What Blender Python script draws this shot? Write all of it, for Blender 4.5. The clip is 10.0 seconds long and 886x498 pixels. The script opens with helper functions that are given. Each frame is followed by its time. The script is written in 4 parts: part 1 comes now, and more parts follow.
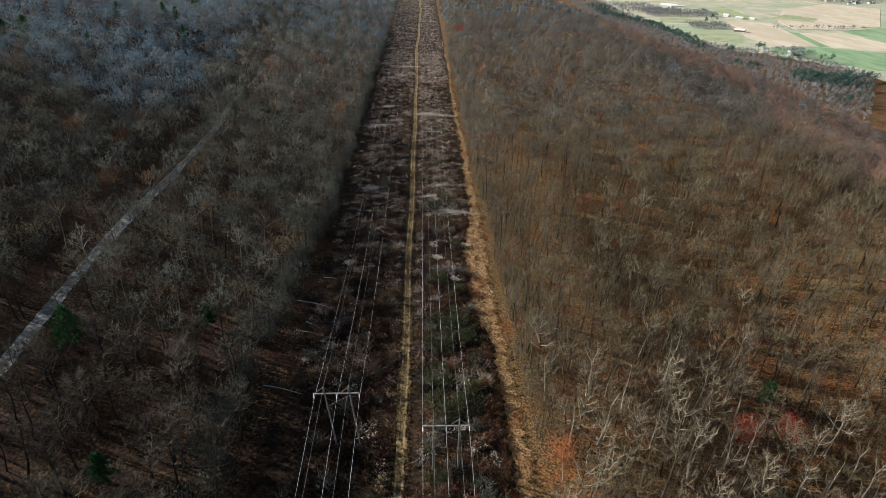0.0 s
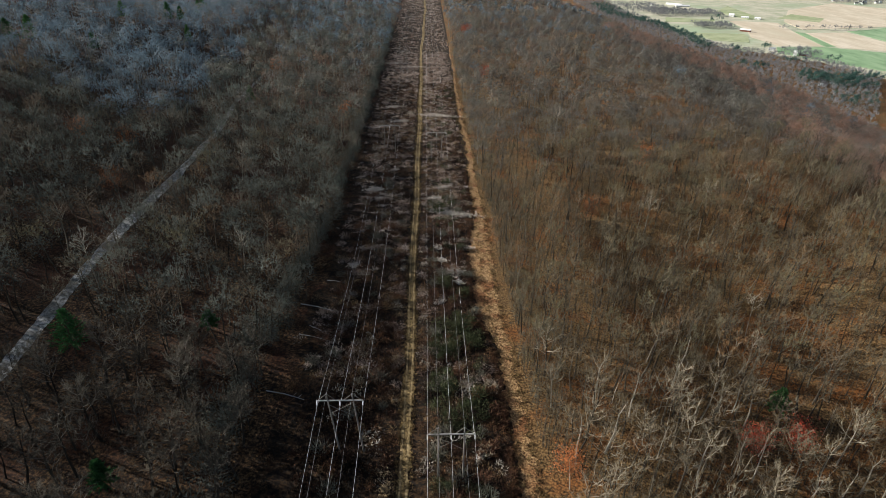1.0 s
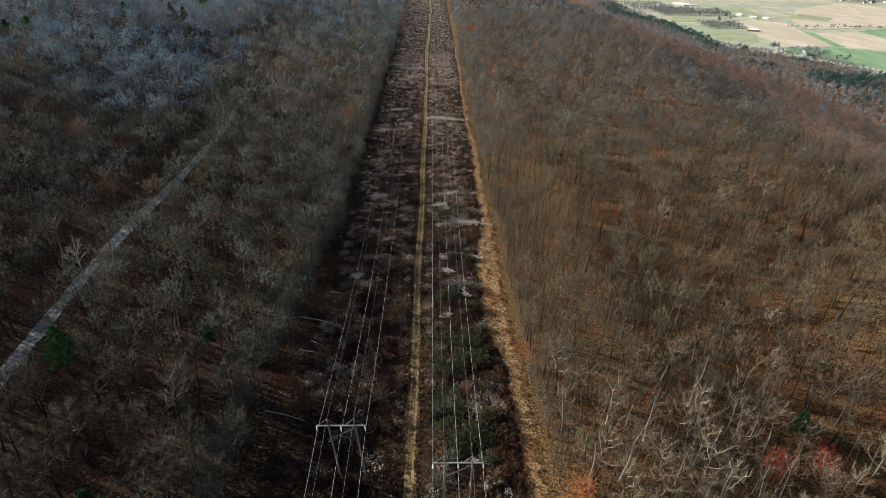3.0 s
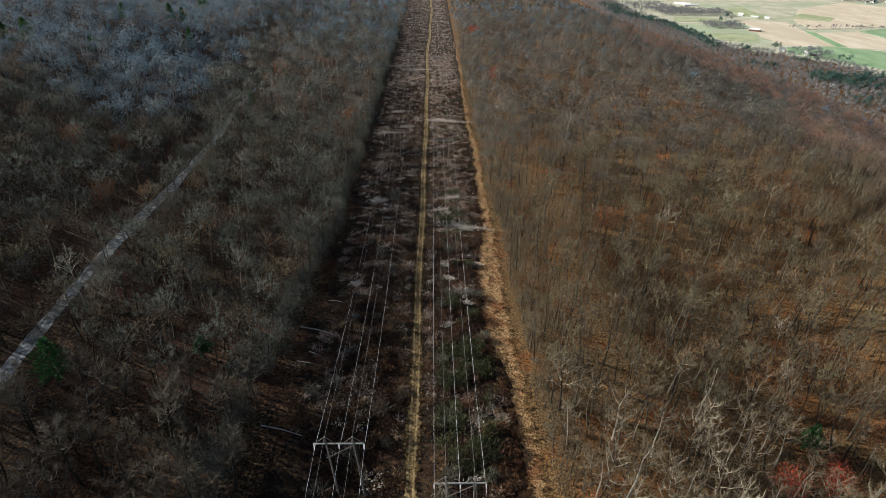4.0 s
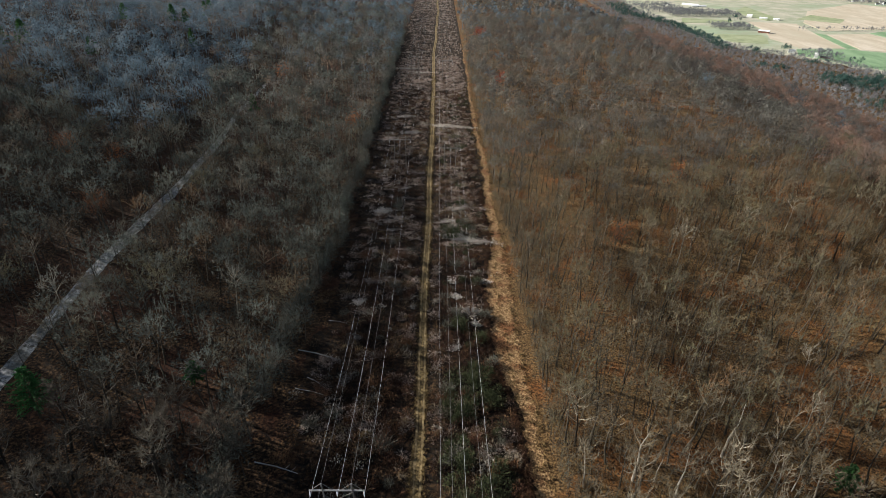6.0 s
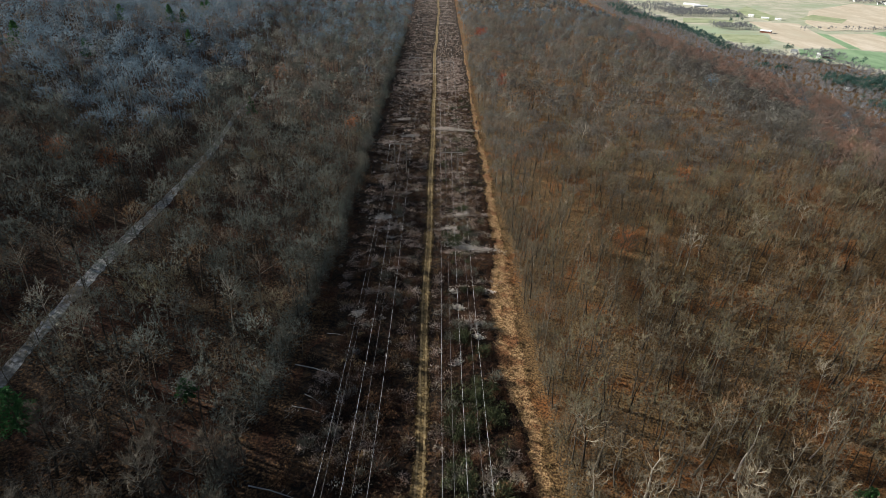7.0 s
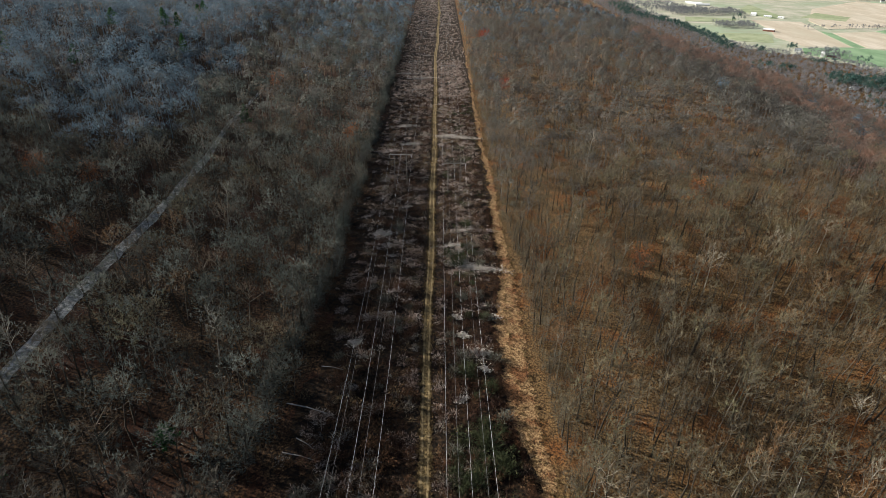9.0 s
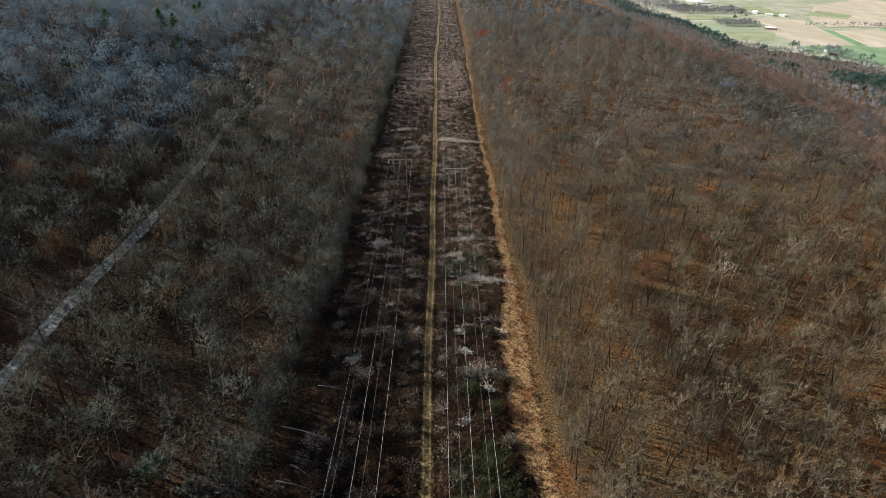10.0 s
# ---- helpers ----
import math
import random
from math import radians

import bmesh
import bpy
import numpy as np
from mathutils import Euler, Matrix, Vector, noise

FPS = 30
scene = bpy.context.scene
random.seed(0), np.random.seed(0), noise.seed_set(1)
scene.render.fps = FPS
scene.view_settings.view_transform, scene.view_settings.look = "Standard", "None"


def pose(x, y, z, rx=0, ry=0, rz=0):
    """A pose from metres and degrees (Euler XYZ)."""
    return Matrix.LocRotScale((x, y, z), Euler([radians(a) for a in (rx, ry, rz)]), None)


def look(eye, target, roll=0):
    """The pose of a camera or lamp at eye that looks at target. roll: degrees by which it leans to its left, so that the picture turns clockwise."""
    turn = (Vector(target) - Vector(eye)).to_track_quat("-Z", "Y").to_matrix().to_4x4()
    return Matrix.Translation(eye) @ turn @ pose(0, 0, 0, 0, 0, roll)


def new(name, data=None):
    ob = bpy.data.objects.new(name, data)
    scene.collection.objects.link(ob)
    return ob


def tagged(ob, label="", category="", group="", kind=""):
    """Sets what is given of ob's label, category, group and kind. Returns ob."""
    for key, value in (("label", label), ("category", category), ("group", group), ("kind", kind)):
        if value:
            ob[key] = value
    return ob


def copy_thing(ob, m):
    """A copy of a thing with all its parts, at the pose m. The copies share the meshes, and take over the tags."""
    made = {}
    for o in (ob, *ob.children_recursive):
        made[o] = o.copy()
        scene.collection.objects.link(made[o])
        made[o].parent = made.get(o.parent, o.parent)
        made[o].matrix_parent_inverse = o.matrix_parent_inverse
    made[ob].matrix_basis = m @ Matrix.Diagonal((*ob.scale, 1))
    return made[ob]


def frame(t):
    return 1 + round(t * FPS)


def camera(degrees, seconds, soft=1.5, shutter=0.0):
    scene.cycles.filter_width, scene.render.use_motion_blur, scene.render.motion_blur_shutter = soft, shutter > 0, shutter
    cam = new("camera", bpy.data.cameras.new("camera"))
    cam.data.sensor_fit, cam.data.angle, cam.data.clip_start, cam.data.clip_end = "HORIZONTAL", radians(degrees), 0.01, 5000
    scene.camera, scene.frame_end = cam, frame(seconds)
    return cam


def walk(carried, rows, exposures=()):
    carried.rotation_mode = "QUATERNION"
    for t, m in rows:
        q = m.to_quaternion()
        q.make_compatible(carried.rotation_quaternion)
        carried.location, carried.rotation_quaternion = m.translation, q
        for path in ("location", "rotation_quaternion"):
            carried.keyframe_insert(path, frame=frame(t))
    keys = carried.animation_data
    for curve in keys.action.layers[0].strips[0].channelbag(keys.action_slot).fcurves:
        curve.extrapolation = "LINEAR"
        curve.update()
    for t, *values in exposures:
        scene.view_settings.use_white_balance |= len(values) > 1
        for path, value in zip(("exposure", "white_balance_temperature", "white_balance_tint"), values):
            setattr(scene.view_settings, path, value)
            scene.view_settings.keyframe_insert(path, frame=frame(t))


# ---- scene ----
cam = camera(73.7, 10.0, soft=0.85)
PATH = [
    (0, (4.212, 2.013, 104.737), (4.278, 3.764, 103.774), 0.7),
    (0.5, (4.023, 3.14, 104.755), (4.081, 4.891, 103.791), 0.7),
    (1, (3.883, 4.46, 104.783), (3.937, 6.211, 103.818), 0.7),
    (1.5, (3.79, 6.002, 104.835), (3.84, 7.753, 103.869), 0.6),
    (2, (3.698, 7.754, 104.906), (3.743, 9.505, 103.94), 0.7),
    (2.5, (3.61, 9.688, 104.974), (3.651, 11.439, 104.007), 0.7),
    (4, (3.481, 16.488, 105.15), (3.517, 18.238, 104.182), 0.6),
    (4.5, (3.389, 19.043, 105.163), (3.423, 20.793, 104.195), 0.6),
    (5, (3.231, 21.794, 105.169), (3.259, 23.544, 104.201), 0.6),
    (5.5, (3.043, 24.663, 105.176), (3.065, 26.413, 104.208), 0.7),
    (7, (2.586, 33.923, 105.201), (2.605, 35.672, 104.232), 0.7),
    (7.5, (2.408, 37.222, 105.21), (2.426, 38.972, 104.241), 0.6),
    (8, (2.255, 40.745, 105.213), (2.271, 42.494, 104.244), 0.6),
    (8.5, (2.143, 44.46, 105.226), (2.158, 46.209, 104.257), 0.5),
    (9, (2.076, 48.315, 105.242), (2.091, 50.064, 104.271), 0.4),
    (9.5, (1.994, 52.21, 105.249), (2.007, 53.958, 104.277), 0.3),
    (10, (1.897, 56.099, 105.249), (1.91, 57.846, 104.275), 0.2),
]
walk(cam, [(t, look(eye, target, roll)) for t, eye, target, roll in PATH], [(0, 0.86, 6330, 9), (10, 0.86, 6330, 9)])

# ---- the lie of the land ----
def smooth(a, b, v):
    k = np.clip((np.asarray(v, float) - a) / (b - a), 0, 1)
    return k * k * (3 - 2 * k)


LEFT_X = [32, 60, 92, 112, 132, 160, 200, 260, 350, 500, 900, 4000]
LEFT_Z = [0, 4, 10, 12, 19, 24, 36, 50, 58, 68, 80, 120]
HOLLOW_Z = [0, 2, 5, 6, 7, 13, 29, 45, 62, 74, 90, 120]
RIGHT_X = [28, 60, 100, 150, 200, 255, 310, 390, 470, 520, 610, 650, 690]
RIGHT_Z = [0, -2, -4, -3, -2.5, -21, -42, -66, -88, -112, -176, -188, -190]


def ground_z(x, y):
    """Height of the ground: a shelf under the lines, rising on one side and falling to a valley on the other."""
    x, y = np.asarray(x, float), np.asarray(y, float)
    left, hollow, right = 0.0, 0.0, 0.0
    for d in (-14, -7, 0, 7, 14):
        left = left + np.interp(-x + d, LEFT_X, LEFT_Z) / 5
        hollow = hollow + np.interp(-x + d, LEFT_X, HOLLOW_Z) / 5
        right = right + np.interp(x + d + 100 * smooth(750, 1550, y) * smooth(60, 200, x), RIGHT_X, RIGHT_Z) / 5
    hollow = hollow * (1 - 0.45 * smooth(480, 640, y) * smooth(170, 230, -x))
    left = left + (hollow - left) * smooth(350, 440, y)
    dip = -6 * smooth(55, 95, x) * (1 - smooth(190, 255, y)) * (1 - smooth(130, 190, x))
    swell = 0.9 * np.sin(x / 31 + 1.3) * np.sin(y / 47) + 0.5 * np.sin(x / 13 + y / 19)
    swell = swell * (smooth(30, 60, np.abs(x + 4)) * (1 - smooth(500, 640, x)) + 0.15)
    return left + right + dip + swell


def wood_edge(y):
    """Where the woods of the slope end and the fields begin."""
    return np.interp(y, [1200, 1360, 1465, 1605, 1670, 1780, 2160, 2450, 2730], [1060, 1015, 1005, 915, 855, 780, 795, 765, 795])


def road_x(y):
    """Centre line of the gravel road in the woods."""
    return np.interp(y, ROAD_Y, ROAD_X)


ROAD_Y = [20, 118, 155, 200, 264, 302, 344, 420, 700]
ROAD_X = [-97, -98.4, -99.6, -100.6, -101, -102, -107.5, -114, -130]
# ---- land ends ----


# ---- world and sun ----
SUN_UP, SUN_SIDE = radians(22.5), Vector((-0.94, 0.34, 0)).normalized()
world = bpy.data.worlds.new("sky")
scene.world = world
world.use_nodes = True
sky = world.node_tree.nodes.new("ShaderNodeTexSky")
sky.sky_type, sky.sun_disc = "NISHITA", False
sky.sun_elevation, sky.sun_rotation = SUN_UP, math.atan2(SUN_SIDE.x, SUN_SIDE.y)
back = world.node_tree.nodes["Background"]
back.inputs["Strength"].default_value = 0.039
world.node_tree.links.new(sky.outputs["Color"], back.inputs["Color"])
sun = new("sun", bpy.data.lights.new("sun", "SUN"))
sun.data.energy, sun.data.angle, sun.data.color = 5.0, radians(0.6), (1.0, 0.95, 0.86)
to_sun = SUN_SIDE * math.cos(SUN_UP) + Vector((0, 0, math.sin(SUN_UP)))
sun.matrix_world = look(to_sun * 400, (0, 0, 0))


# ---- materials ----
def material(name, build, rough=0.85, metal=0.0, thin=0.0):
    m = bpy.data.materials.new(name)
    m.use_nodes = True
    tree = m.node_tree
    bsdf = tree.nodes["Principled BSDF"]
    bsdf.inputs["Roughness"].default_value, bsdf.inputs["Metallic"].default_value = rough, metal
    bsdf.inputs["Specular IOR Level"].default_value = 0.25
    colour, height = build(tree)
    tree.links.new(colour, bsdf.inputs["Base Color"])
    if thin:
        glow, mix = tree.nodes.new("ShaderNodeBsdfTranslucent"), tree.nodes.new("ShaderNodeMixShader")
        tree.links.new(colour, glow.inputs["Color"])
        mix.inputs["Fac"].default_value = thin
        tree.links.new(bsdf.outputs["BSDF"], mix.inputs[1])
        tree.links.new(glow.outputs["BSDF"], mix.inputs[2])
        tree.links.new(mix.outputs["Shader"], tree.nodes["Material Output"].inputs["Surface"])
    if height is not None:
        bump = tree.nodes.new("ShaderNodeBump")
        bump.inputs["Strength"].default_value, bump.inputs["Distance"].default_value = 0.6, 0.15
        tree.links.new(height, bump.inputs["Height"])
        tree.links.new(bump.outputs["Normal"], bsdf.inputs["Normal"])
    return m


def spots(tree, scale, detail=4.0, rough=0.6, stretch=(1, 1, 1)):
    """A noise in world metres."""
    where = tree.nodes.new("ShaderNodeNewGeometry")
    mapping = tree.nodes.new("ShaderNodeMapping")
    mapping.inputs["Scale"].default_value = stretch
    tree.links.new(where.outputs["Position"], mapping.inputs["Vector"])
    n = tree.nodes.new("ShaderNodeTexNoise")
    n.inputs["Scale"].default_value, n.inputs["Detail"].default_value, n.inputs["Roughness"].default_value = scale, detail, rough
    tree.links.new(mapping.outputs["Vector"], n.inputs["Vector"])
    return n.outputs["Fac"]


def ramp(tree, value, stops):
    r = tree.nodes.new("ShaderNodeValToRGB")
    while len(r.color_ramp.elements) < len(stops):
        r.color_ramp.elements.new(0.5)
    for e, (at, c) in zip(r.color_ramp.elements, stops):
        e.position, e.color = at, (*c, 1)
    tree.links.new(value, r.inputs["Fac"])
    return r.outputs["Color"]


def blend(tree, a, b, value, how="MIX"):
    m = tree.nodes.new("ShaderNodeMix")
    m.data_type, m.blend_type = "RGBA", how
    if isinstance(value, float):
        m.inputs["Factor"].default_value = value
    else:
        tree.links.new(value, m.inputs["Factor"])
    tree.links.new(a, m.inputs["A"])
    tree.links.new(b, m.inputs["B"])
    return m.outputs["Result"]


def ground_look(dark, mid, light, patch, grain=1.6, broad=0.05, stretch=(1, 1, 1)):
    def build(tree):
        fine = spots(tree, grain, 6, 0.7, stretch)
        wide = spots(tree, broad, 4, 0.6, stretch)
        c = ramp(tree, fine, [(0.38, dark), (0.5, mid), (0.63, light)])
        p = ramp(tree, fine, [(0.38, dark), (0.62, patch)])
        k = ramp(tree, wide, [(0.48, (0, 0, 0)), (0.62, (1, 1, 1))])
        return blend(tree, c, p, k), fine
    return build


def toned(stops, source, wear=(0.75, 1.2)):
    """Colour picked for each plant by its own tone, with a little mottling."""
    def build(tree):
        if source == "object":
            value = tree.nodes.new("ShaderNodeObjectInfo").outputs["Random"]
        else:
            at = tree.nodes.new("ShaderNodeAttribute")
            at.attribute_name = "tone"
            value = at.outputs["Fac"]
        c = ramp(tree, value, stops)
        m = ramp(tree, spots(tree, 1.1, 3), [(0.3, (wear[0],) * 3), (0.7, (wear[1],) * 3)])
        return blend(tree, c, m, 1.0, "MULTIPLY"), None
    return build


def plain(base, other, scale=1.0, stretch=(1, 1, 1)):
    def build(tree):
        n = spots(tree, scale, 5, 0.65, stretch)
        return ramp(tree, n, [(0.3, base), (0.7, other)]), n
    return build


BARE = [(0.0, (0.085, 0.069, 0.047)), (0.2, (0.145, 0.118, 0.077)), (0.4, (0.205, 0.168, 0.108)), (0.55, (0.17, 0.15, 0.083)),
        (0.7, (0.13, 0.107, 0.073)), (0.8, (0.22, 0.125, 0.058)), (0.88, (0.27, 0.225, 0.16)), (1.0, (0.40, 0.345, 0.265))]
BARK = [(0.0, (0.035, 0.027, 0.019)), (0.5, (0.078, 0.062, 0.044)), (0.8, (0.12, 0.10, 0.073)), (1.0, (0.42, 0.37, 0.30))]
RUSSET = [(0.0, (0.235, 0.178, 0.152)), (0.4, (0.28, 0.187, 0.148)), (0.75, (0.33, 0.18, 0.125)), (1.0, (0.285, 0.235, 0.195))]
# GREY leans cool for the left woods: haze put into the twig colour
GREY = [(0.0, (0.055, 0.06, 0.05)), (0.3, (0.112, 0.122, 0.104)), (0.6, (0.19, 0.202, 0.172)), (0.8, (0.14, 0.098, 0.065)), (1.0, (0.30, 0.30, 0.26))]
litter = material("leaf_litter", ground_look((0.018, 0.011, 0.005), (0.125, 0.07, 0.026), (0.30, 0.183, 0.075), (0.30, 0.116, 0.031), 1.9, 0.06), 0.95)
# dark litter for the left woods: their shade is put into its colour
shaded_litter = material("shaded_litter", ground_look((0.006, 0.0035, 0.002), (0.036, 0.018, 0.0075), (0.19, 0.106, 0.044), (0.09, 0.031, 0.012)), 0.95)
# strip soil near black: shadow of the woods' edge put into its colour
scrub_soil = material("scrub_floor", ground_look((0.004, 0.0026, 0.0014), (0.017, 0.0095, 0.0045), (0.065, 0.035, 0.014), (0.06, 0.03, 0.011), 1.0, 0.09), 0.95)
meadow = material("valley_meadow", ground_look((0.36, 0.38, 0.26), (0.47, 0.45, 0.34), (0.57, 0.53, 0.42), (0.36, 0.44, 0.29), 0.02, 0.004), 0.95)
dry_grass = material("dry_grass", ground_look((0.05, 0.033, 0.014), (0.165, 0.112, 0.047), (0.34, 0.24, 0.108), (0.11, 0.074, 0.03), 1.6, 0.12), 0.95)
rut_soil = material("rut_soil", plain((0.15, 0.105, 0.048), (0.42, 0.31, 0.16), 0.9), 0.95)
tan_path = material("tan_path", ground_look((0.05, 0.023, 0.010), (0.27, 0.155, 0.068), (0.54, 0.36, 0.18), (0.31, 0.135, 0.052), 2.2, 0.12), 0.95)
gravel = material("gravel", ground_look((0.10, 0.097, 0.09), (0.33, 0.322, 0.305), (0.64, 0.62, 0.59), (0.27, 0.245, 0.20), 0.9, 0.15), 0.9)
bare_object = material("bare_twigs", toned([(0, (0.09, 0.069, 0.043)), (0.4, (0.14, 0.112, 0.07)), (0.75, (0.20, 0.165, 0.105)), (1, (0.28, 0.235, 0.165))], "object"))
# darker twigs, bark and limbs for left trees: their shaded sides put into colour
shaded_twigs = material("shaded_grey_twigs", toned([(0, (0.03, 0.025, 0.018)), (0.5, (0.07, 0.058, 0.042)), (1, (0.18, 0.152, 0.112))], "object"))
shaded_bark = material("shaded_bark", toned([(0, (0.022, 0.017, 0.013)), (1, (0.06, 0.05, 0.038))], "object", (0.6, 1.25)))
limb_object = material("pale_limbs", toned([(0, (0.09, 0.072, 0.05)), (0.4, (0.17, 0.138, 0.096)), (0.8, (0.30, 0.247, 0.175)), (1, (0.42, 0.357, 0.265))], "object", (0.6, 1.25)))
shaded_limbs = material("shaded_limbs", toned([(0, (0.05, 0.042, 0.033)), (0.6, (0.13, 0.11, 0.088)), (1, (0.27, 0.235, 0.19))], "object", (0.6, 1.25)))
limb_stuff = material("limbs_woods", toned([(0, (0.06, 0.048, 0.036)), (0.5, (0.13, 0.108, 0.078)), (0.8, (0.24, 0.205, 0.155)), (1, (0.5, 0.44, 0.35))], "attribute", (0.6, 1.25)))
bark_object = material("bark", toned(BARK, "object", (0.6, 1.25)))
bare_stuff = material("bare_twigs_woods", toned(BARE, "attribute"), thin=0.1)
bark_stuff = material("bark_woods", toned(BARK, "attribute", (0.6, 1.25)))
# far twigs paler and bluer: haze and blue shade put into the colours
HAZE_GREY = [(0.0, (0.09, 0.128, 0.158)), (0.3, (0.138, 0.188, 0.23)), (0.6, (0.195, 0.26, 0.31)), (0.8, (0.20, 0.195, 0.19)), (1.0, (0.25, 0.305, 0.335))]
HAZE_BARE = [(0.0, (0.09, 0.083, 0.073)), (0.3, (0.155, 0.145, 0.128)), (0.5, (0.20, 0.187, 0.166)), (0.65, (0.17, 0.165, 0.13)), (0.8, (0.20, 0.142, 0.105)), (1.0, (0.25, 0.236, 0.21))]
hazy_bare = material("bare_twigs_far", toned(HAZE_BARE, "attribute"), thin=0.4)
hazy_grey = material("hazy_grey_twigs", toned(HAZE_GREY, "attribute"), thin=0.35)
hazy_valley = material("valley_twigs", toned([(0, (0.19, 0.20, 0.215)), (0.5, (0.25, 0.255, 0.265)), (0.75, (0.28, 0.25, 0.24)), (1, (0.33, 0.335, 0.34))], "attribute"), thin=0.4)
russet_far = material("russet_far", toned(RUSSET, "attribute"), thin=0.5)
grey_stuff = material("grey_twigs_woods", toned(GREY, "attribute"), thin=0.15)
russet_stuff = material("russet_woods", toned(RUSSET, "attribute"), thin=0.14)
needle = material("needles", toned([(0, (0.034, 0.11, 0.034)), (0.5, (0.05, 0.14, 0.04)), (1, (0.075, 0.16, 0.05))], "object", (0.55, 1.4)), thin=0.18)
# valley needles lightened to teal, with haze put into the colour
hazy_needles = material("needles_far", toned([(0, (0.035, 0.085, 0.075)), (1, (0.075, 0.14, 0.115))], "attribute"), thin=0.3)
leaf_red = material("red_leaves", plain((0.30, 0.04, 0.022), (0.48, 0.09, 0.045), 2.0))
leaf_orange = material("orange_leaves", plain((0.36, 0.11, 0.035), (0.48, 0.18, 0.06), 2.0))
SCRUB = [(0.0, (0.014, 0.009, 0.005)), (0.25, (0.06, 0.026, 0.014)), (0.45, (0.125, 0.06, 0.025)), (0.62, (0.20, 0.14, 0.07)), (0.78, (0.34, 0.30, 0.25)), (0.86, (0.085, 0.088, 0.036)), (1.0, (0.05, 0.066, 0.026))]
scrub_stuff = material("scrub_twigs", toned(SCRUB, "attribute"))
dead_stuff = material("dead_stems", toned([(0, (0.20, 0.14, 0.11)), (0.5, (0.36, 0.275, 0.23)), (1, (0.60, 0.51, 0.45))], "attribute"), thin=0.25)
pale_wood = material("bleached_sticks", plain((0.50, 0.44, 0.37), (0.80, 0.74, 0.66), 1.5))
pole_wood = material("weathered_pole", plain((0.15, 0.13, 0.11), (0.28, 0.255, 0.23), 3.0, (1, 1, 0.1)), 0.8)
arm_wood = material("grey_timber", plain((0.30, 0.285, 0.265), (0.44, 0.42, 0.40), 3.0), 0.7)
porcelain = material("porcelain", plain((0.55, 0.55, 0.55), (0.7, 0.7, 0.7), 6.0), 0.3)
aluminium = material("aluminium_wire", plain((0.72, 0.72, 0.72), (0.85, 0.85, 0.85), 2.0), 0.45, 0.35)
steel_wire = material("steel_wire", plain((0.22, 0.21, 0.2), (0.34, 0.33, 0.32), 2.0), 0.5, 0.3)
white_paint = material("white_siding", plain((0.74, 0.74, 0.73), (0.84, 0.84, 0.83), 0.5), 0.6)
roof_white = material("pale_metal_roof", plain((0.78, 0.78, 0.78), (0.88, 0.88, 0.88), 0.3), 0.4)
roof_dark = material("dark_shingles", plain((0.06, 0.06, 0.065), (0.12, 0.115, 0.11), 1.0), 0.85)
red_boards = material("barn_boards", plain((0.16, 0.07, 0.05), (0.24, 0.11, 0.08), 1.0), 0.8)
glass_dark = material("window_glass", plain((0.03, 0.035, 0.04), (0.05, 0.055, 0.06), 0.5), 0.1)
# these fields and valley_meadow are paled: valley haze put into the colours
crop_tan = material("stubble_field", ground_look((0.54, 0.45, 0.33), (0.62, 0.53, 0.41), (0.70, 0.61, 0.49), (0.57, 0.50, 0.38), 0.03, 0.006, (1, 0.3, 1)), 0.95)
crop_green = material("green_crop", ground_look((0.19, 0.30, 0.16), (0.25, 0.37, 0.21), (0.31, 0.42, 0.25), (0.27, 0.40, 0.22), 0.03, 0.006, (1, 0.3, 1)), 0.95)
crop_olive = material("olive_pasture", ground_look((0.28, 0.32, 0.18), (0.36, 0.39, 0.23), (0.43, 0.45, 0.28), (0.33, 0.38, 0.2), 0.03, 0.006), 0.95)


# ---- mesh helpers ----
class Geo:
    """Gathers triangles."""
    def __init__(self):
        self.v, self.t, self.n = [], [], 0

    def add(self, v, t):
        v, t = np.asarray(v, float).reshape(-1, 3), np.asarray(t, int).reshape(-1, 3)
        self.v.append(v), self.t.append(t + self.n)
        self.n += len(v)
        return self

    def arrays(self):
        return np.concatenate(self.v), np.concatenate(self.t)


def tri_mesh(name, v, t, materials, tone=None, which=None, rounded=False):
    me = bpy.data.meshes.new(name)
    me.vertices.add(len(v))
    me.vertices.foreach_set("co", np.ascontiguousarray(v, np.float32).ravel())
    me.loops.add(len(t) * 3)
    me.loops.foreach_set("vertex_index", np.ascontiguousarray(t, np.int32).ravel())
    me.polygons.add(len(t))
    me.polygons.foreach_set("loop_start", np.arange(len(t), dtype=np.int32) * 3)
    for m in materials:
        me.materials.append(m)
    if which is not None:
        me.polygons.foreach_set("material_index", np.ascontiguousarray(which, np.int32))
    if tone is not None:
        me.attributes.new("tone", "FLOAT", "POINT").data.foreach_set("value", np.ascontiguousarray(tone, np.float32))
    me.update(calc_edges=True)
    if not rounded:
        me.shade_flat()
    return me


def part(name, geo, mat, parent, label=""):
    ob = new(name, tri_mesh(name, *geo.arrays(), [mat]))
    ob.parent = parent
    return tagged(ob, label)


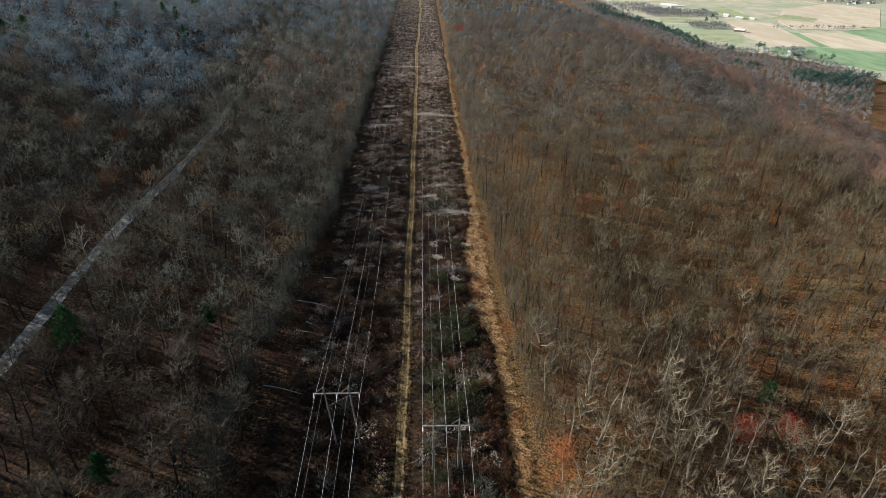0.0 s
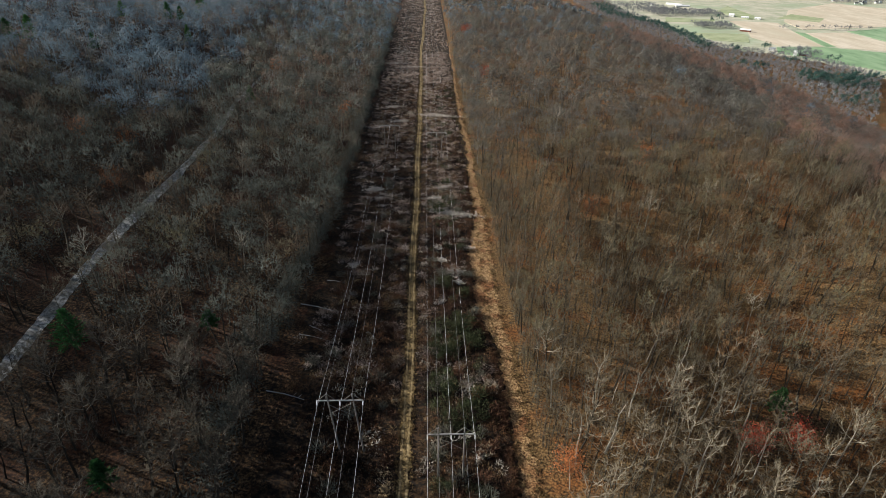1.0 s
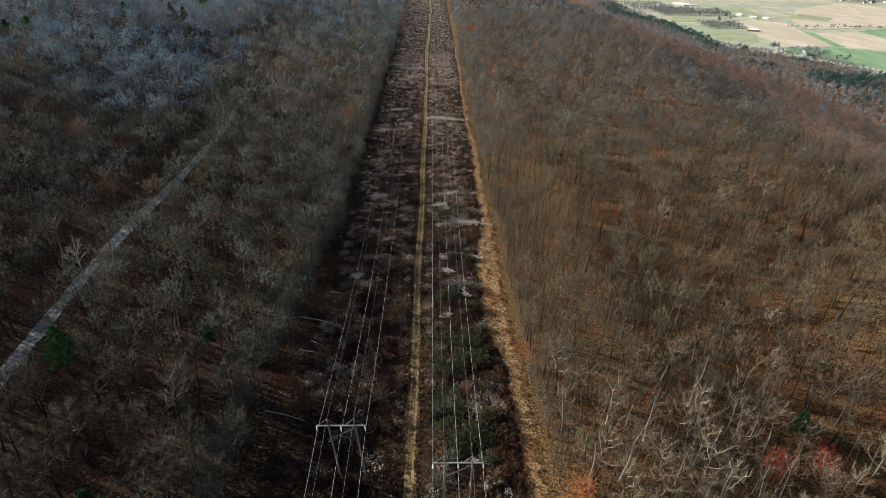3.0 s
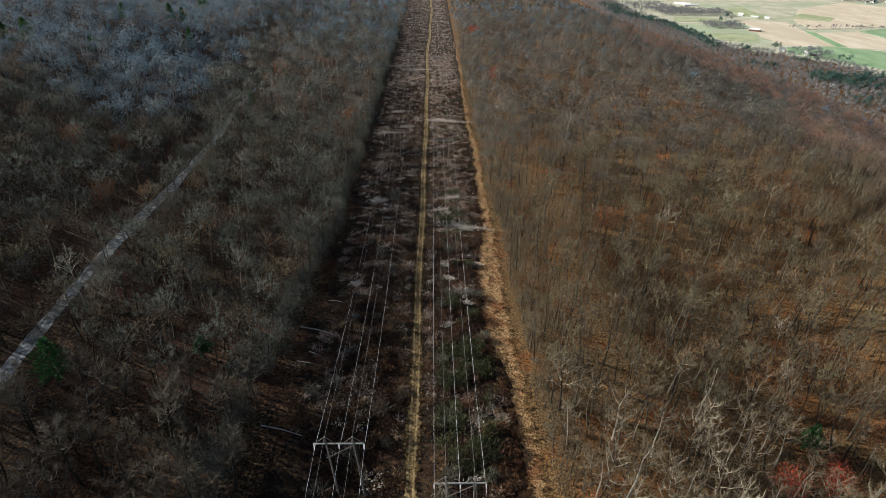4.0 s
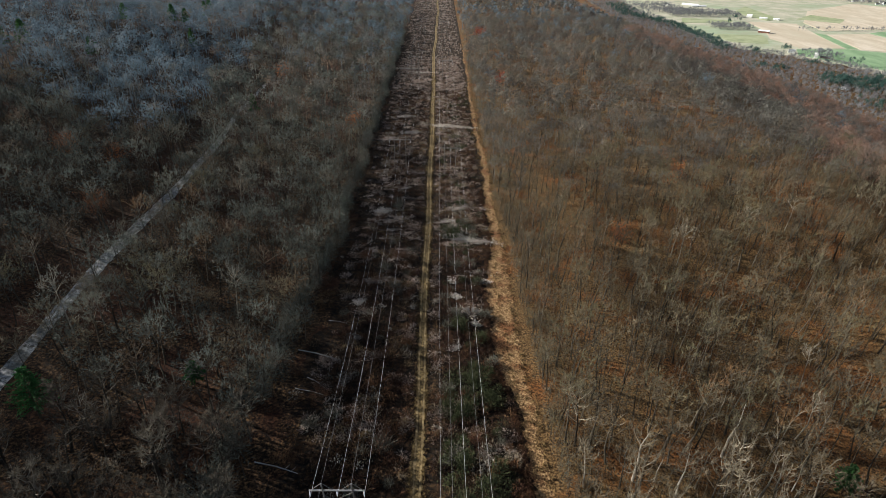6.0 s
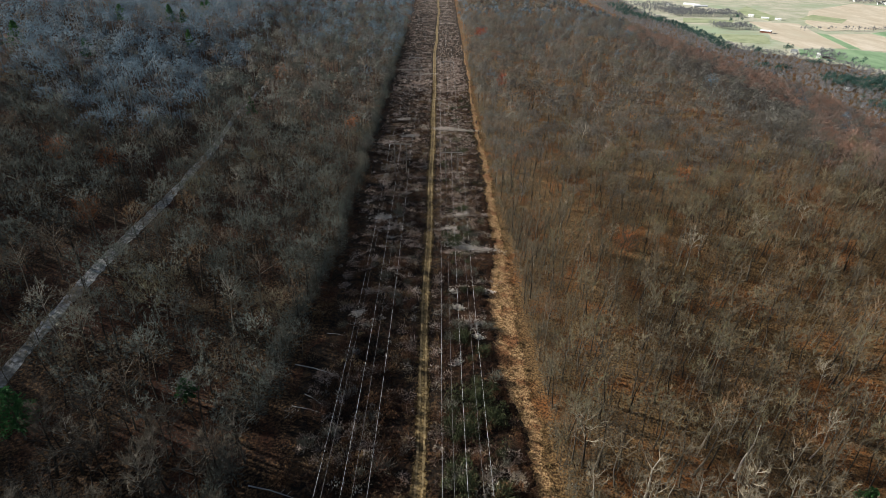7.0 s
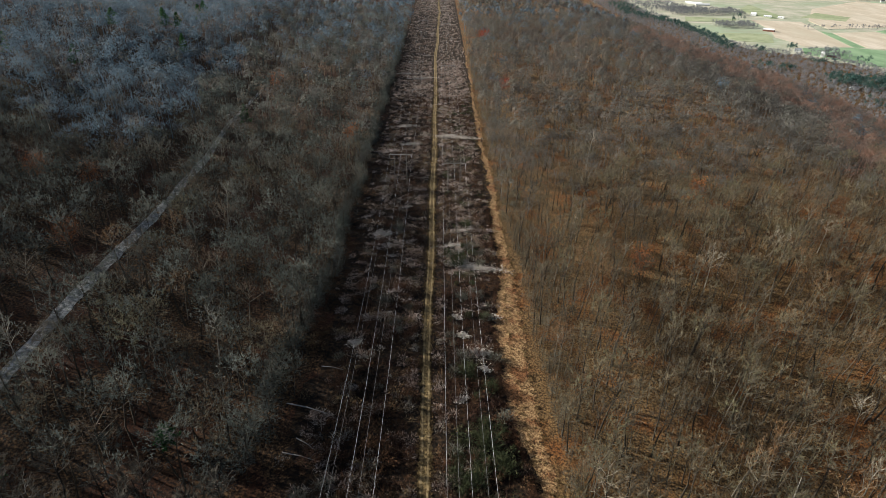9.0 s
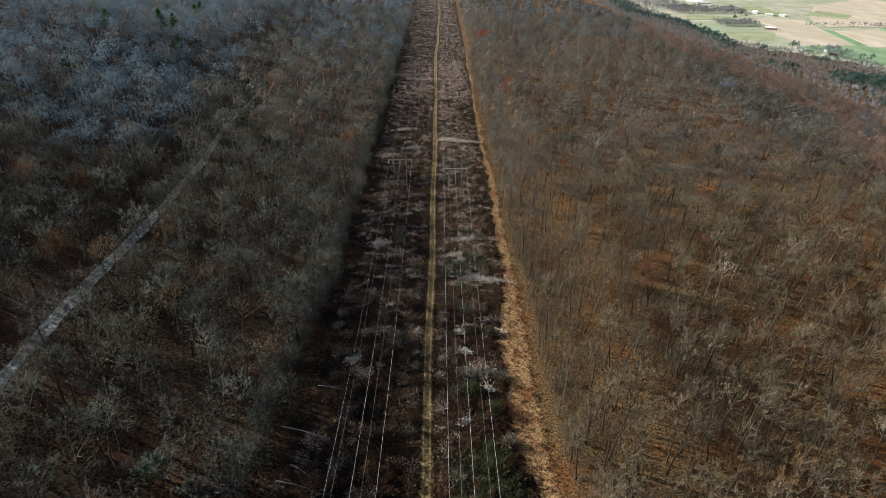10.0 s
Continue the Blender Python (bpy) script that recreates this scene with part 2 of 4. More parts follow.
def tube(geo, points, radii, sides=6, caps=False):
    """A tapered tube through points."""
    pts = np.asarray(points, float)
    n = len(pts)
    rings = []
    for i in range(n):
        d = pts[min(i + 1, n - 1)] - pts[max(i - 1, 0)]
        d /= np.linalg.norm(d) + 1e-9
        u = np.cross(d, (0.31, 0.95, 0.05) if abs(d[1]) < 0.9 else (1, 0, 0))
        u /= np.linalg.norm(u)
        w = np.cross(d, u)
        a = np.arange(sides) * 2 * np.pi / sides
        rings.append(pts[i] + radii[i] * (np.cos(a)[:, None] * u + np.sin(a)[:, None] * w))
    v, t = np.concatenate(rings), []
    for i in range(n - 1):
        for k in range(sides):
            a, b = i * sides + k, i * sides + (k + 1) % sides
            t += [(a, b, b + sides), (a, b + sides, a + sides)]
    if caps:
        for base in (0, (n - 1) * sides):
            t += [(base, base + k, base + k + 1) for k in range(1, sides - 1)]
    return geo.add(v, t)


def block(geo, lo, hi, bevel=0.0):
    """A box with its long edges taken off."""
    (x0, y0, z0), (x1, y1, z1) = lo, hi
    b = bevel
    ring = [(y0 + b, z0), (y1 - b, z0), (y1, z0 + b), (y1, z1 - b), (y1 - b, z1), (y0 + b, z1), (y0, z1 - b), (y0, z0 + b)]
    v = [(x0, y, z) for y, z in ring] + [(x1, y, z) for y, z in ring]
    t = []
    for k in range(8):
        j = (k + 1) % 8
        t += [(k, j, j + 8), (k, j + 8, k + 8)]
    t += [(0, k, k + 1) for k in range(1, 7)] + [(8, 8 + k + 1, 8 + k) for k in range(1, 7)]
    return geo.add(v, t)


def unit(a):
    return a / (np.linalg.norm(a, axis=-1, keepdims=True) + 1e-9)


def slivers(geo, base, way, length, width, rng, face=None):
    """Thin tapering twigs, one triangle each; face: the way that they look out."""
    base, way = np.asarray(base), unit(np.asarray(way))
    side = unit(np.cross(way, rng.normal(size=way.shape) if face is None else face))
    half = side * (np.asarray(width) / 2)[:, None]
    tip = base + way * np.asarray(length)[:, None]
    v = np.stack([base - half, base + half, tip], 1).reshape(-1, 3)
    return geo.add(v, np.arange(len(v)).reshape(-1, 3))


# ---- plants ----
def dome_sprays(geo, rng, high, wide, count, long, broad):
    """Sprays of fine twigs that round off a crown."""
    u = unit(rng.normal(size=(count, 3)) + np.array([0, 0, 0.6]))
    base = u * rng.uniform(0.6, 1.0, (count, 1)) ** 0.5 * np.array([wide, wide, high * 0.21]) + np.array([0, 0, high * 0.76])
    out = unit(u / np.array([wide, wide, high * 0.22]) + rng.normal(0, 0.14, u.shape))
    way = unit(np.cross(out, rng.normal(size=u.shape))) * 0.7 + u * 0.5 + np.array([0, 0, 0.3])
    return slivers(geo, base, way, rng.uniform(0.6, 1.3, count) * long, rng.uniform(0.7, 1.3, count) * broad, rng, out)


def bare_tree(rng, high, wide, limbs, branches, twigs, sides, twig_long, twig_wide, dome=110, low=0.38, stray=0.35):
    """Trunk with limbs and forking branches, and a crown of fine twigs, as three lots of triangles."""
    wood, arms, crown = Geo(), Geo(), Geo()
    bend = rng.normal(0, 0.025, (4, 2)) * high
    bend[0] = 0
    trunk = np.array([[*np.cumsum(bend, 0)[i], high * f] for i, f in enumerate((-0.02, 0.32, 0.62, 0.9))])
    r = 0.0118 * high * rng.uniform(0.8, 1.25)
    tube(wood, trunk, [r * 1.25, r * 0.85, r * 0.5, r * 0.14], sides)
    bases, ways = [], []
    for k in range(limbs):
        f = low + (0.88 - low) * (k + rng.uniform(0, 0.9)) / limbs
        root = np.array([np.interp(f * high, trunk[:, 2], trunk[:, i]) for i in range(3)])
        a = k * 2.4 + rng.uniform(-0.5, 0.5)
        rise = rng.uniform(0.35, 1.0) + 0.5 * (f - 0.5)
        d = unit(np.array([math.cos(a), math.sin(a), rise]))
        long = wide * rng.uniform(0.75, 1.15) * (1.15 - 0.55 * abs(f - 0.5) * 2)
        mid = root + d * long * 0.5
        end = mid + unit(d + np.array([0, 0, 0.55])) * long * 0.55
        rr = r * 0.43 * (1.2 - 0.5 * f)
        tube(arms, [root, mid, end] if sides > 3 else [root, end], [rr, rr * 0.6, rr * 0.2] if sides > 3 else [rr, rr * 0.25], max(3, sides - 2))
        for j in range(branches):
            g = rng.uniform(0.25, 1.0)
            p = root + (mid - root) * g * 2 if g < 0.5 else mid + (end - mid) * (g - 0.5) * 2
            w = unit(d * 0.7 + rng.normal(0, 0.55, 3) + np.array([0, 0, 0.45]))
            q = p + w * long * rng.uniform(0.28, 0.5)
            if sides > 3:
                knee = (p + q) / 2 + rng.normal(0, 0.12, 3)
                tube(arms, [p, knee, q], [rr * 0.5, rr * 0.36, rr * 0.16], 3)
            for _ in range(twigs):
                h = rng.uniform(0.15, 1.0)
                bases.append(p + (q - p) * h)
                ways.append(w * 0.6 + rng.normal(0, 0.6, 3) + np.array([0, 0, 0.3]))
    m = len(bases)
    bases, ways = np.array(bases), np.array(ways)
    heart = np.array([*trunk[2, :2], high * 0.62])
    out = unit(unit(bases - heart) + rng.normal(0, stray, (m, 3)))
    slivers(crown, bases, ways, rng.uniform(0.6, 1.25, m) * twig_long, rng.uniform(0.7, 1.3, m) * twig_wide, rng, out)
    dome_sprays(crown, rng, high, wide * 1.05, dome, 0.8, twig_wide * 1.8)
    return wood, arms, crown


def far_tree(rng, high, wide, lumps, count, twig_long, twig_wide):
    """A crown of several rounded bunches of twig sprays over a thin trunk, for woods far away."""
    g = Geo()
    slivers(g, [(0, 0, -0.3)] * 2, [(0.02, 0, 1), (0, 0.02, 1)], np.full(2, high * 0.8), np.full(2, 0.03 * high), rng)
    turn = rng.uniform(0, 6.28)
    hearts, sizes = [(0, 0, high * 0.78)], [wide * rng.uniform(0.5, 0.62)]
    for k in range(lumps - 1):
        a, out = turn + k * 6.28 / max(lumps - 1, 1) + rng.uniform(-0.4, 0.4), wide * rng.uniform(0.42, 0.62)
        hearts.append((math.cos(a) * out, math.sin(a) * out, high * rng.uniform(0.6, 0.74)))
        sizes.append(wide * rng.uniform(0.36, 0.52))
    hearts, sizes = np.array(hearts), np.array(sizes)
    pick = rng.choice(lumps, count, p=sizes ** 2 / np.sum(sizes ** 2))
    u = unit(rng.normal(size=(count, 3)) + np.array([0, 0, 0.6]))
    base = hearts[pick] + u * (sizes[pick] * rng.uniform(0.45, 1.0, count) ** 0.5)[:, None]
    out = unit(u + 0.6 * unit(base - np.array([0, 0, high * 0.55])) + rng.normal(0, 0.12, u.shape))
    way = unit(np.cross(out, rng.normal(size=u.shape))) + u * 0.25 + np.array([0, 0, 0.45])
    way = way - 0.7 * out * np.sum(way * out, 1, keepdims=True)
    return slivers(g, base, way, rng.uniform(0.6, 1.3, count) * twig_long, rng.uniform(0.7, 1.3, count) * twig_wide, rng, out)


def conifer(rng, high, wide, whorls, sprays, broad=1.0):
    wood, crown = Geo(), Geo()
    tube(wood, [(0, 0, -0.3), (0.05, 0, high * 0.5), (0, 0, high * 0.97)], [0.016 * high, 0.01 * high, 0.02], 7)
    for k in range(whorls):
        f = 0.24 + 0.74 * k / whorls
        reach = wide * (1 - f) ** 0.75 * 1.25 * rng.uniform(0.75, 1.1)
        for j in range(6):
            a = k * 0.9 + j * 1.05 + rng.uniform(-0.2, 0.2)
            d = np.array([math.cos(a), math.sin(a), rng.uniform(0.0, 0.25)])
            root = np.array([0, 0, f * high])
            long = reach * rng.uniform(0.7, 1.1)
            tube(crown, [root, root + d * long], [0.05, 0.015], 3)
            h = rng.uniform(0.2, 1.0, sprays)
            base = root + d * (h * long)[:, None]
            way = d * 0.6 + rng.normal(0, 0.55, (sprays, 3)) + np.array([0, 0, 0.15])
            slivers(crown, base, way, rng.uniform(0.5, 1.1, sprays) * (0.35 + 0.25 * reach / wide) * 1.5, rng.uniform(0.18, 0.4, sprays) * broad, rng)
    return wood, crown


def leaf_crown(rng, centres, spread, count, size):
    g = Geo()
    c = np.asarray(centres)[rng.integers(0, len(centres), count)]
    base = c + rng.normal(0, spread, (count, 3))
    slivers(g, base, rng.normal(size=(count, 3)), rng.uniform(0.7, 1.3, count) * size, rng.uniform(0.6, 1.0, count) * size, rng)
    return g


def shrub(rng, high, wide, count, thick):
    g = Geo()
    a, r = rng.uniform(0, 6.28, count), np.sqrt(rng.uniform(0, 1, count)) * wide
    base = np.stack([np.cos(a) * r * 0.6, np.sin(a) * r * 0.6, rng.uniform(-0.05, 0.45, count) * high], 1)
    way = np.stack([np.cos(a) * r / wide * 0.7, np.sin(a) * r / wide * 0.7, np.full(count, 0.8)], 1) + rng.normal(0, 0.35, (count, 3))
    return slivers(g, base, way, rng.uniform(0.45, 0.95, count) * high, rng.uniform(0.6, 1.4, count) * thick, rng)


def bushy(rng, high, wide, count, long, thick):
    """A rounded low bush of short crossing twigs."""
    g = Geo()
    u = unit(rng.normal(size=(count, 3)) * np.array([1, 1, 0.7]) + np.array([0, 0, 0.55]))
    base = u * rng.uniform(0.25, 0.95, (count, 1)) * np.array([wide, wide, high * 0.85])
    base[:, 2] = np.abs(base[:, 2])
    way = u + rng.normal(0, 0.6, u.shape) + np.array([0, 0, 0.35])
    return slivers(g, base, way, rng.uniform(0.6, 1.4, count) * long, rng.uniform(0.6, 1.4, count) * thick, rng, unit(u + rng.normal(0, 0.4, u.shape)))


def scatter_mesh(name, kinds, x, y, z, size, turn, lean, tone, materials, rng, second=None):
    """Joins many plants into one mesh. kinds: triangles of each sort, as (vertices, triangles, material numbers)."""
    pick = rng.integers(0, len(kinds), len(x))
    vs, ts, tones, whiches, n = [], [], [], [], 0
    for k, (v, t, w) in enumerate(kinds):
        i = np.flatnonzero(pick == k)
        if not len(i):
            continue
        c, s = np.cos(turn[i])[:, None], np.sin(turn[i])[:, None]
        sx = size[i][:, None]
        px = (c * v[:, 0] - s * v[:, 1]) * sx
        py = (s * v[:, 0] + c * v[:, 1]) * sx
        pz = v[:, 2] * sx
        p = np.stack([px + pz * lean[i][:, None] + x[i][:, None], py + y[i][:, None], pz + z[i][:, None]], 2)
        vs.append(p.reshape(-1, 3))
        ts.append((t[None] + (np.arange(len(i)) * len(v))[:, None, None]).reshape(-1, 3) + n)
        tones.append(np.repeat(tone[i], len(v)))
        base = np.tile(w, len(i))
        if second is not None:
            base = base + np.repeat(second[i], len(t)) * (base == 0)
        whiches.append(base)
        n += p.shape[0] * p.shape[1]
    return new(name, tri_mesh(name, np.concatenate(vs), np.concatenate(ts), materials, np.concatenate(tones), np.concatenate(whiches), True))


def drop_to_ground(x, y):
    return float(ground_z(x, y))


# ---- the ground, in one sheet ----
def steps(near, far, fine, growth):
    out, d = [near], fine
    while out[-1] < far:
        out.append(out[-1] + d)
        d *= growth
    return np.array(out)


gx = np.concatenate([-steps(0, 3600, 2.5, 1.034)[::-1], steps(0, 4300, 2.5, 1.034)[1:]])
gy = np.concatenate([60 - steps(0, 900, 6, 1.12)[::-1], 60 + steps(0, 4750, 2.5, 1.0125)[1:]])
GX, GY = np.meshgrid(gx, gy)
GZ = ground_z(GX, GY)
gv = np.stack([GX, GY, GZ], 2).reshape(-1, 3)
q = (np.arange(len(gy) - 1)[:, None] * len(gx) + np.arange(len(gx) - 1)).ravel()
gt = np.concatenate([np.stack([q, q + 1, q + 1 + len(gx)], 1), np.stack([q, q + 1 + len(gx), q + len(gx)], 1)])
mid = gv[gt].mean(1)
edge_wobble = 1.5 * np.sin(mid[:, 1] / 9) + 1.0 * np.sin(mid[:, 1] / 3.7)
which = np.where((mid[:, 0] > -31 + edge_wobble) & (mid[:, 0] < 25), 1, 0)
# left floor takes the litter with shade painted in
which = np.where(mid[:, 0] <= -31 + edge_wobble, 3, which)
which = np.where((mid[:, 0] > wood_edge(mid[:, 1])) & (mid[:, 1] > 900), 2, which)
tagged(new("ground", tri_mesh("ground", gv, gt, [litter, scrub_soil, meadow, shaded_litter], which=which, rounded=True)), "leaf-strewn brown woodland ground falling to a farmed valley", "ground", kind="structure")


def ribbon(name, label, category, centre, half, y, mat, lift, ragged, seed):
    """A strip laid along the ground with uneven edges."""
    rng = np.random.default_rng(seed)
    cols = np.linspace(-1, 1, 7)
    wob = lambda: rng.normal(0, ragged * 0.55, len(y)) + np.interp(y, y[::5], rng.normal(0, ragged * 0.6, len(y[::5])))
    left, right = -half + wob(), half + wob()
    x = centre(y)[:, None] + left[:, None] + (right - left)[:, None] * (cols + 1) / 2
    yy = np.repeat(y[:, None], 7, 1)
    z = ground_z(x, yy) + lift - 0.1 * lift * np.abs(cols) ** 4
    v = np.stack([x, yy, z], 2).reshape(-1, 3)
    k = (np.arange(len(y) - 1)[:, None] * 7 + np.arange(6)).ravel()
    t = np.concatenate([np.stack([k, k + 1, k + 8], 1), np.stack([k, k + 8, k + 7], 1)])
    return tagged(new(name, tri_mesh(name, v, t, [mat])), label, category, kind="structure")


TRACK_Y = [-40, 88, 140, 212, 300, 370, 506, 568, 654, 750, 875, 968, 1300]
TRACK_X = [-1.2, -1.2, -1.1, -0.9, -0.6, -0.4, -0.4, -1.6, 0.4, 0.7, 2.6, 0.9, 0.5]
track_x = lambda y: np.interp(y, TRACK_Y, TRACK_X) + 0.25 * np.sin(y / 17)
long_y = np.concatenate([np.arange(-40, 420, 0.7), np.arange(420, 1300, 4)])
ribbon("track", "grassy two-rut service track of yellow dry grass", "track", track_x, 1.3 - 0.25 * smooth(250, 450, long_y), long_y, dry_grass, 0.06, 0.4, 3)
ribbon("track_rut", "bare tan wheel rut in the grassy track", "rut", lambda y: track_x(y) - 0.75, 0.24, long_y, rut_soil, 0.075, 0.07, 4)
ribbon("track_rut", "bare tan wheel rut in the grassy track", "rut", lambda y: track_x(y) + 0.75, 0.24, long_y, rut_soil, 0.075, 0.07, 5)
path_y = long_y[long_y < 640]
path_x = lambda y: 25.2 + 0.5 * np.sin(y / 37) + 0.4 * np.sin(y / 15)
wider = lambda y: smooth(132, 160, y) * smooth(225, 195, y)
ribbon("path", "tan leaf-covered path along the edge of the woods", "path", lambda y: path_x(y) - 1.7 * wider(y), 1.9 + 1.9 * wider(path_y) - 1.0 * smooth(215, 400, path_y) - 0.6 * smooth(400, 620, path_y), path_y, tan_path, 0.06, 0.7, 6)
road_y = np.arange(20, 440, 2.0)
ribbon("road", "grey gravel forest road running through bare woods", "road", road_x, 1.75 - 0.7 * smooth(280, 340, road_y), road_y, gravel, 0.08, 0.3, 7)

# ---- fields of the valley ----
FIELDS = [
    ("stubble_field", "pale tan stubble field on the valley floor", crop_tan, [(1085, 2230), (1240, 2185), (1180, 1945), (1130, 1725), (1005, 1730), (995, 1875), (1055, 2030)]),
    ("crop_field", "bright green winter crop field on the valley floor", crop_green, [(985, 1705), (1130, 1712), (1245, 1635), (1600, 1600), (1500, 1200), (1085, 1405), (1015, 1500), (945, 1620)]),
    ("stubble_field", "pale tan stubble field on the valley floor", crop_tan, [(1215, 1960), (1360, 1980), (1365, 1800), (1600, 1720), (1265, 1655), (1165, 1710)]),
    ("crop_field", "narrow green crop strip between stubble fields", crop_green, [(1190, 1985), (1210, 1955), (1160, 1712), (1133, 1717)]),
    ("crop_field", "bright green winter crop field on the valley floor", crop_green, [(1375, 2000), (1560, 2080), (1800, 1900), (1700, 1750), (1375, 1800)]),
    ("pasture", "olive green pasture beside the valley woods", crop_olive, [(845, 1950), (1000, 1935), (985, 1870), (945, 1780), (855, 1810)]),
    ("pasture", "olive green pasture between valley tree lines", crop_olive, [(885, 2305), (1050, 2255), (1005, 2175), (845, 2190)]),
    ("stubble_field", "wide pale stubble field across the valley", crop_tan, [(1470, 2535), (1820, 2810), (1940, 2620), (1580, 2105), (1245, 2030), (1280, 2215)]),
    ("pasture", "olive green pasture strip across the valley", crop_olive, [(1150, 2480), (1170, 2250), (1240, 2300), (1280, 2665)]),
    ("pasture", "olive green pasture strip across the valley", crop_olive, [(1300, 2300), (1400, 2200), (1480, 2300), (1420, 2420)]),
]
for k, (name, label, mat, poly) in enumerate(FIELDS):
    n = len(poly)
    c = np.mean(poly, 0)
    top = -189.7 + 0.04 * k
    v = [(*c, top)] + [(x, y, top) for x, y in poly] + [(x, y, -192) for x, y in poly]
    t = [(0, 1 + k, 1 + (k + 1) % n) for k in range(n)]
    for k in range(n):
        a, b = 1 + k, 1 + (k + 1) % n
        t += [(a, a + n, b + n), (a, b + n, b)]
    tagged(new(name, tri_mesh(name, np.array(v, float), np.array(t), [mat])), label, "field", kind="structure")


# ---- woods ----
# evergreens (x, y, height, reach) and late-coloured trees (x, y, height, hue)
PINES = [(-84.5, 124.5, 15, 5.6), (-61, 87, 9, 3.2), (97, 119.5, 9.5, 3.6), (-213, 540, 18, 6), (-206, 548, 15, 5), (-220, 362, 17, 6), (-226, 352, 15, 5.5), (-197, 383, 13, 5), (-177, 480, 18, 4.2),
         (-228, 492, 15, 6), (-214, 616, 18, 6), (-225, 660, 18, 6), (-99, 352, 13, 3.8), (-57, 141, 7, 3)]
LATE = [(34, 89, 10, "orange"), (82, 102.5, 10, "red"), (94, 105, 10, "red"), (70.5, 218, 12, "orange"), (-42, 335, 14, "orange"), (-100, 425, 14, "orange"), (41, 644, 14, "red"), (46, 650, 13, "red"),
        (111, 281, 13, "orange"), (47, 452, 13, "red"), (113, 304, 12, "orange"), (-138, 243, 13, "orange"), (-122, 248, 13, "orange"), (-110, 206, 12, "orange")]
CLEARINGS = [(px, py - 1, reach + 1.6) for px, py, high, reach in PINES] + [(px, py - 1, 4.4) for px, py, high, hue in LATE]


def in_woods(x, y):
    """Where trees may stand."""
    edge = 1.6 * np.sin(y / 11) + 1.2 * np.sin(y / 4.3)
    ok = ((x < -32 + 0.6 * edge - 4.5 * smooth(200, 110, y)) | (x > 30.0 + edge * 0.3 - 2.0 * smooth(190, 290, y))) & ((x < road_x(y) - 4.2 + 1.4 * smooth(200, 250, y)) | (x > road_x(y) + 5.4 - 3.2 * smooth(230, 290, y)))
    for px, py, clear in CLEARINGS:
        ok &= (x - px) ** 2 + (y - py) ** 2 > clear ** 2
    return ok & (x < wood_edge(y))


def stand(y0, y1, step, seed):
    """Places of trees, loosely in rows, inside the stretch between y0 and y1."""
    rng = np.random.default_rng(seed)
    reach = 0.8 * y1 + 70
    xs, ys = np.meshgrid(np.arange(-reach, reach, step), np.arange(y0, y1, step))
    x = (xs + rng.uniform(-0.48, 0.48, xs.shape) * step).ravel()
    y = (ys + rng.uniform(-0.48, 0.48, xs.shape) * step).ravel()
    keep = (np.abs(x) < 0.715 * y + 74) & in_woods(x, y) & (rng.uniform(0, 1, len(x)) < np.where(x < 0, 0.93, 0.95))
    return x[keep], y[keep], rng


def slant(x, rng):
    return np.where(x > 25, rng.normal(0.045, 0.06, len(x)), rng.normal(0.0, 0.05, len(x)))


def tones(x, y, rng):
    t = rng.beta(1.2, 1.4, len(x)) * 0.78
    odd = rng.uniform(0, 1, len(x))
    t = np.where(odd < 0.06, 0.8, t)
    return np.where(odd > 0.985, 0.93, t)


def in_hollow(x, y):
    """The north-facing hollow above the road; haze and blue shade coloured into its twigs."""
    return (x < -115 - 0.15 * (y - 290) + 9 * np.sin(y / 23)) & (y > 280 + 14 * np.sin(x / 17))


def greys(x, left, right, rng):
    """Which trees take the cool twig greys with haze put in, by side."""
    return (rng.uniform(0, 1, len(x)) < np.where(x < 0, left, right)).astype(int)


NEAR_END = 126.0
rng = np.random.default_rng(11)
kinds = []
for k in range(10):
    high = rng.uniform(15.0, 19.0)
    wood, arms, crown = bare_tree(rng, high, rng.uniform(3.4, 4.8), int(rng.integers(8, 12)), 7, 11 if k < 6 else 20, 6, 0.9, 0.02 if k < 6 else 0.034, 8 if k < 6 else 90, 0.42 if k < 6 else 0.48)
    holder = new("bare_tree")
    part("trunk", wood, bark_object if k < 6 else shaded_bark, holder)
    part("branchwork", arms, limb_object if k < 6 else shaded_limbs, holder, "sunlit pale grey limbs" if k < 6 else "")
    part("crown", crown, bare_object if k < 6 else shaded_twigs, holder)
    tagged(holder, ["slender bare grey-brown oak rising from leaf litter", "bare deciduous tree with a wide twiggy crown", "tall bare tree with forked pale limbs",
                    "bare grey hardwood with a narrow upright crown", "leafless brown oak with crooked limbs"][k % 5], "tree", "bare trees of the near woods")
    kinds.append(holder)
x, y, rng = stand(72, NEAR_END, 5.7, 21)
keep = np.abs(x) < 106
x, y = x[keep], y[keep]
lean = slant(x, rng)
placed = set()
for k in range(len(x)):
    m = Matrix.Translation((x[k], y[k], drop_to_ground(x[k], y[k]))) @ Matrix.Rotation(math.atan(lean[k]), 4, "Y") @ Matrix.Rotation(rng.uniform(0, 6.28), 4, "Z") @ Matrix.Scale(rng.uniform(0.78, 1.12), 4)
    # left of the strip stand the kinds with shade in their colours
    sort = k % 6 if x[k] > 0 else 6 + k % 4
    if sort in placed:
        copy_thing(kinds[sort], m)
    else:
        kinds[sort].matrix_basis = m
        placed.add(sort)


def as_kind(*lots):
    """Joins lots of triangles, each with a material number of its own."""
    g, w = Geo(), []
    for lot, number in lots:
        v, t = lot.arrays()
        g.add(v, t)
        w += [number] * len(t)
    return (*g.arrays(), np.array(w))


rng = np.random.default_rng(31)
